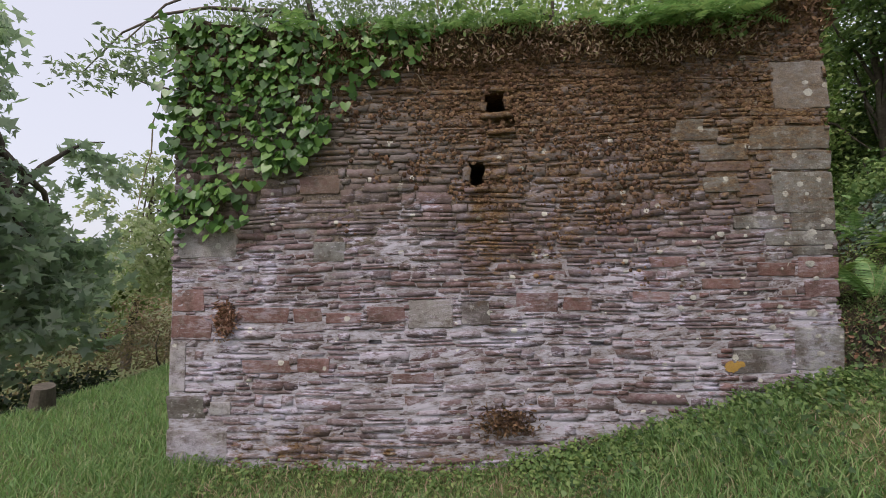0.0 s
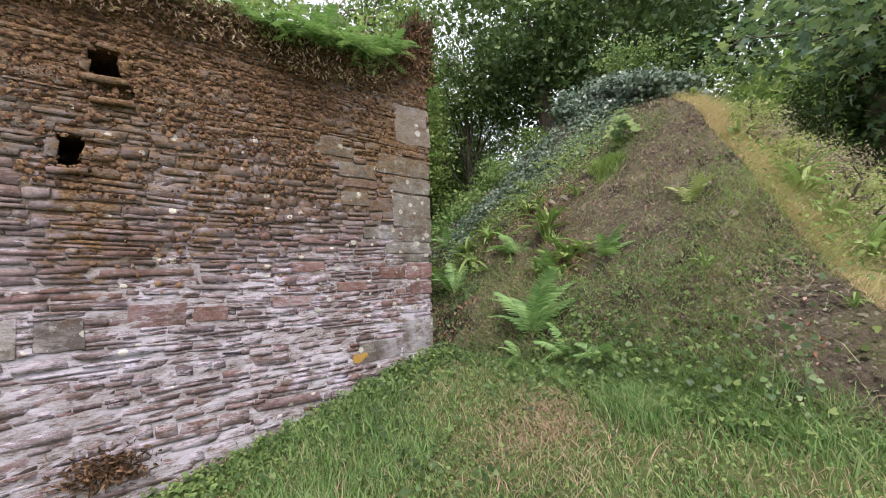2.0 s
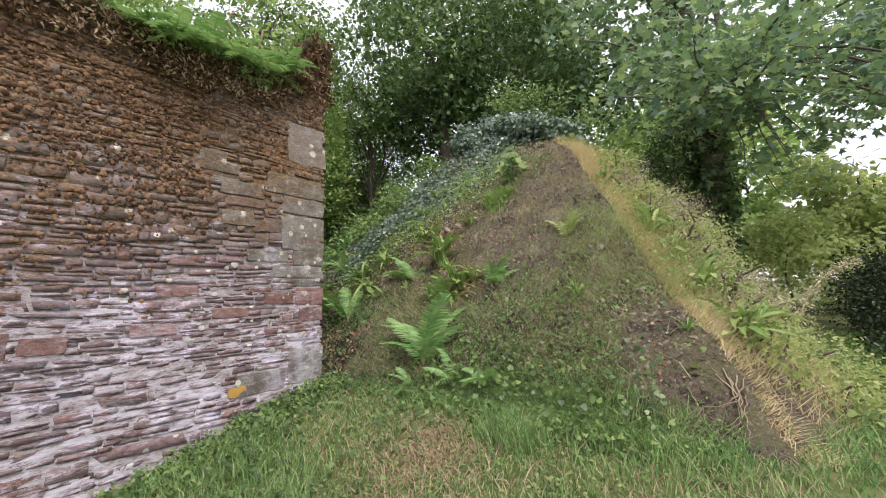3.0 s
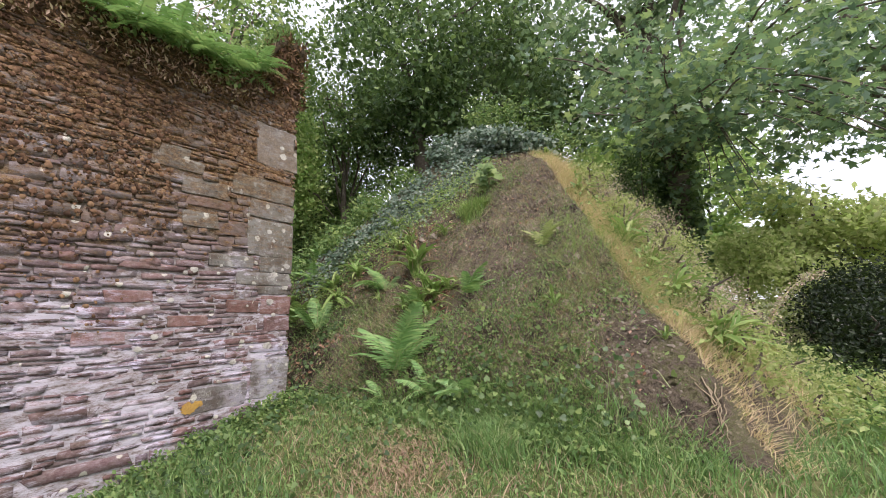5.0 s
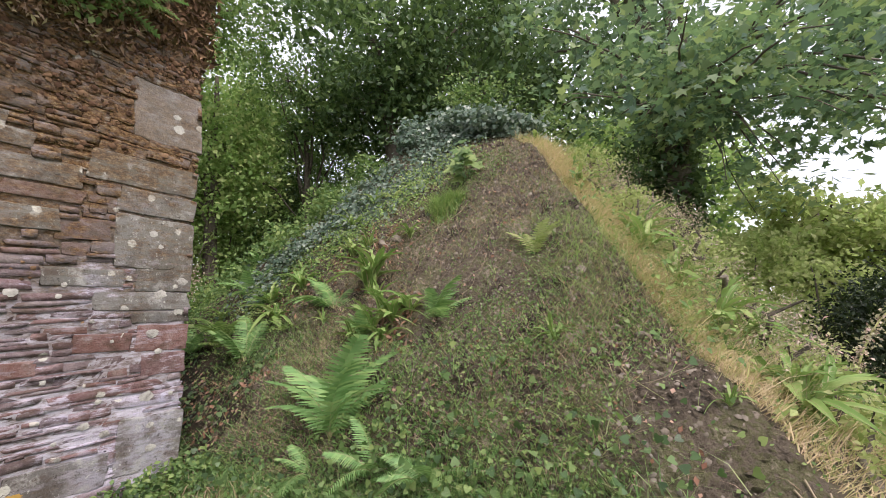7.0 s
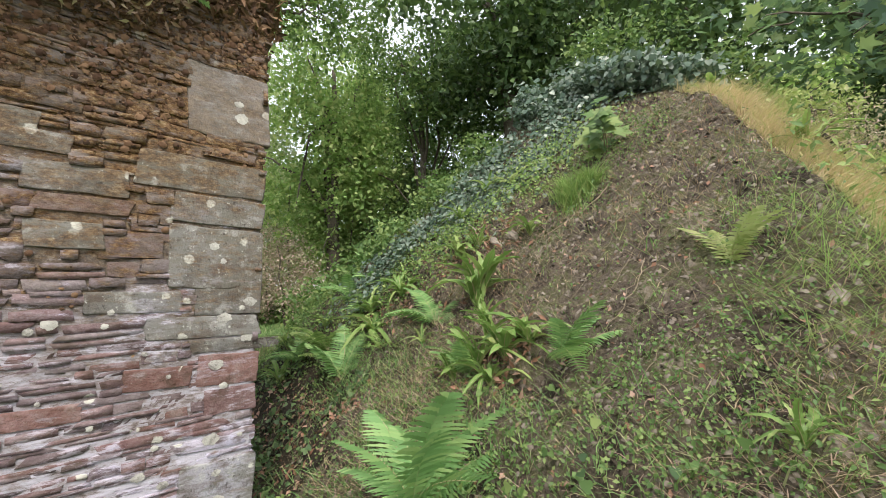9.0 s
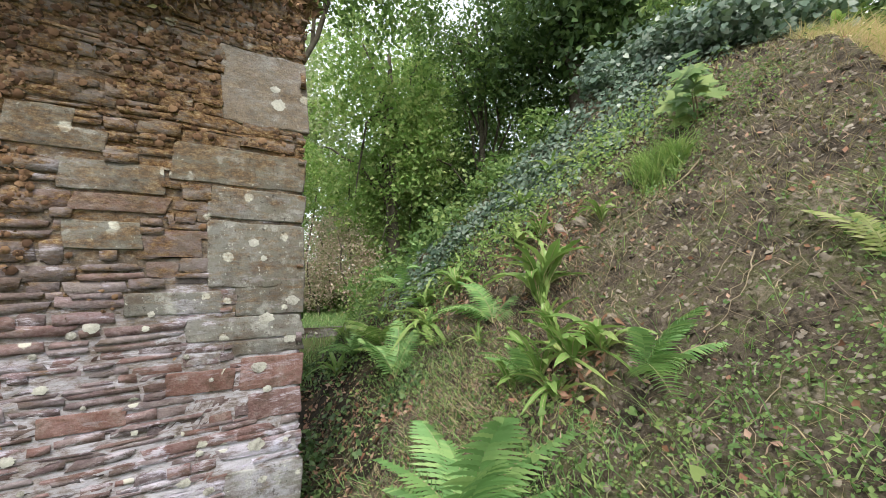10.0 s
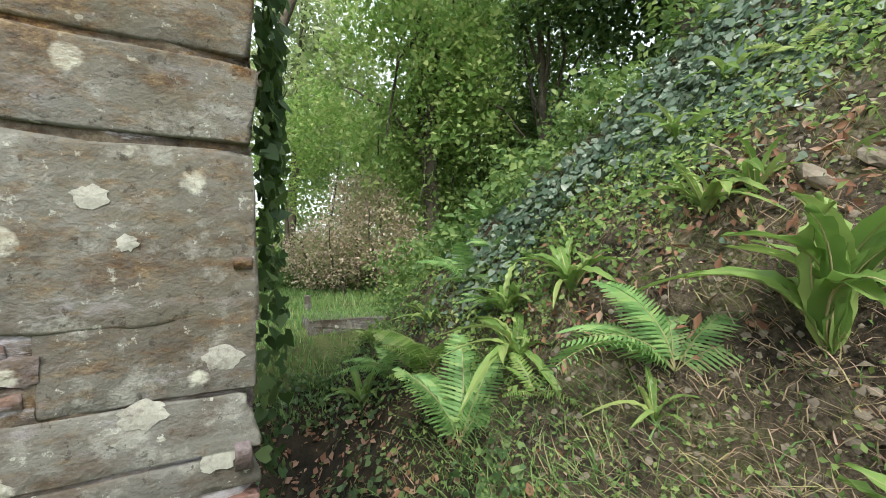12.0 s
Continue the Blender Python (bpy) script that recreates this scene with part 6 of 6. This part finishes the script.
for wx in np.arange(-2.5, 0.25, 0.11):
    cn = int(grng.integers(60, 230))
    px, py = grng.normal(wx, 0.07, cn), -0.03 - np.abs(grng.normal(size=cn)) * 0.22
    leaves("weed", HEART if grng.random() < 0.4 else LEAF, np.stack([px, py, ground_z(px, py) + 0.01 + 0.16 * grng.random(cn) * np.exp(py / 0.3)], 1), 0.034, HERB, foot_weeds, (0, -0.3, 0.7))
left = thing("left_meadow_grass", "long bright green meadow grass beside the wall", "grass")
n = 42000
gx, gy = scatter(-8.5, -4.9, -2.4, 6.0, n, grng)
sel = ~((gx > -5.45) & (gy > -0.03))
gx, gy = gx[sel], gy[sel]
blades("grass", gx, gy, ground_z(gx, gy), 0.11, GRASS, left, "", 0.9, 0.0045)
rough = thing("rough_grass", "rough grass and weeds beside the bank", "grass")
gx, gy = scatter(0.2, 6.0, -7.5, -3.3, 26000, grng)
sel = bank_z(gx, gy) < ground_z(gx, gy) + 0.02
blades("grass", gx[sel], gy[sel], ground_z(gx[sel], gy[sel]), 0.13, GRASS, rough, "", 0.8, 0.0045)
gx, gy = scatter(-6.5, 0.4, -5.5, -3.6, 16000, grng)
blades("grass", gx, gy, ground_z(gx, gy), 0.07, GRASS, rough, "", 0.8, 0.004)
glade = thing("glade_grass", "sunlit short grass of the glade behind the wall", "grass")
gx, gy = scatter(0.15, 4.5, 2.0, 8.5, 26000, grng)
sel = (bank_z(gx, gy) < ground_z(gx, gy)) & ~((gx > 0.72) & (gx < 1.72) & (gy > 2.55) & (gy < 3.62) & (grng.random(26000) < 0.85))
blades("grass", gx[sel], gy[sel], ground_z(gx[sel], gy[sel]), 0.09, GRASS, glade, "", 0.6, 0.005)
gx, gy = scatter(0.76, 1.68, 3.13, 3.60, 1500, grng)
blades("slab_turf", gx, gy, gx * 0 + 0.082, 0.05, GRASS, glade, "", 0.8, 0.004)
# dark leaf colour chosen here to deepen the gully's shade
gully_plants = thing("gully_plants", "leafy plants in the gully, leaf colour darkened for its shade", "plants")
gx, gy = scatter(0.05, 0.95, 0.1, 2.4, 2600, grng)
sel = grng.random(2600) < np.clip(0.4 + 0.7 * ripple(gx, gy, 5.0, 131), 0.05, 1)
carpet("leaves", gx[sel], gy[sel], HEART, 0.036, DARKTREE, gully_plants, 0.08, 0.6)

# ---- pieces of the wall, last ----
for k, (cx, cz, w, h, tilt, proud) in enumerate(near_stones):
    set_stone(k, cx, cz, w * 1.05, h * 1.16, tilt, proud, RED if (k * 7919) % 7 == 0 and cz < 0.7 else SLATE)
for k, (x0, x1, z0, z1, m, label) in enumerate(FEATURES):
    set_stone(k + 3, (x0 + x1) / 2, (z0 + z1) / 2, (x1 - x0) * 1.01, (z1 - z0) * 1.07, 0.0, 0.006, m, label, BLOCKS)

# rough stones jutting at the rims of the holes
for k, (x, z, w, h, pr0) in enumerate([(-2.66, 1.575, 0.26, 0.05, 0.035), (-2.60, 1.795, 0.22, 0.045, 0.02), (-2.83, 0.955, 0.20, 0.045, 0.03), (-2.80, 1.205, 0.19, 0.04, 0.02), (-2.56, 1.69, 0.06, 0.10, 0.02), (-2.91, 1.09, 0.06, 0.12, 0.02), (-2.62, 1.44, 0.24, 0.05, 0.03), (-2.765, 1.65, 0.05, 0.08, 0.015)]):
    set_stone(k + 5, x, z, w, h, 0.05 * (-1) ** k, pr0, SLATE)
# crusts of lichen on the lower stones near the corner
LICHEN = make_soil("white_crust_lichen", [(0.38, (0.20, 0.185, 0.165)), (0.48, (0.40, 0.38, 0.345)), (0.62, (0.55, 0.53, 0.48))], 90.0, 0.003)
ORANGE = make_soil("orange_lichen", [(0.38, (0.26, 0.15, 0.06)), (0.55, (0.44, 0.27, 0.07))], 60.0, 0.002)
lrng = np.random.default_rng(88)
SPOTS = [(-0.211, 0.313, 0.032), (-0.213, -0.077, 0.036), (-0.05, 0.646, 0.030), (-0.18, 0.56, 0.032), (-0.06, 0.45, 0.030), (-0.14, 1.70, 0.035), (-0.16, 1.78, 0.022), (-0.25, 0.95, 0.024), (-0.2, 0.87, 0.018)]
SPOTS += [(lrng.uniform(-1.3, -0.03), lrng.uniform(-0.40, 0.62), lrng.uniform(0.010, 0.028)) for _ in range(24)]
for k, (x, z, r) in enumerate(SPOTS + [(-0.85, -0.49, 0.05), (-0.79, -0.47, 0.035)]):
    bml = bmesh.new()
    ring = [bml.verts.new((x + r * (1.25 if r > 0.02 else 1.0) * lrng.uniform(0.72, 1.1) * math.cos(a), -0.0140, z + r * lrng.uniform(0.65, 1.0) * math.sin(a))) for a in np.linspace(0, 2 * math.pi, 22, endpoint=False)]
    top = bml.verts.new((x, -0.0165, z))
    for j in range(22):
        bml.faces.new((ring[j], ring[(j + 1) % 22], top))
    part("lichen_crust", bml, ORANGE if k >= len(SPOTS) else LICHEN, wall)
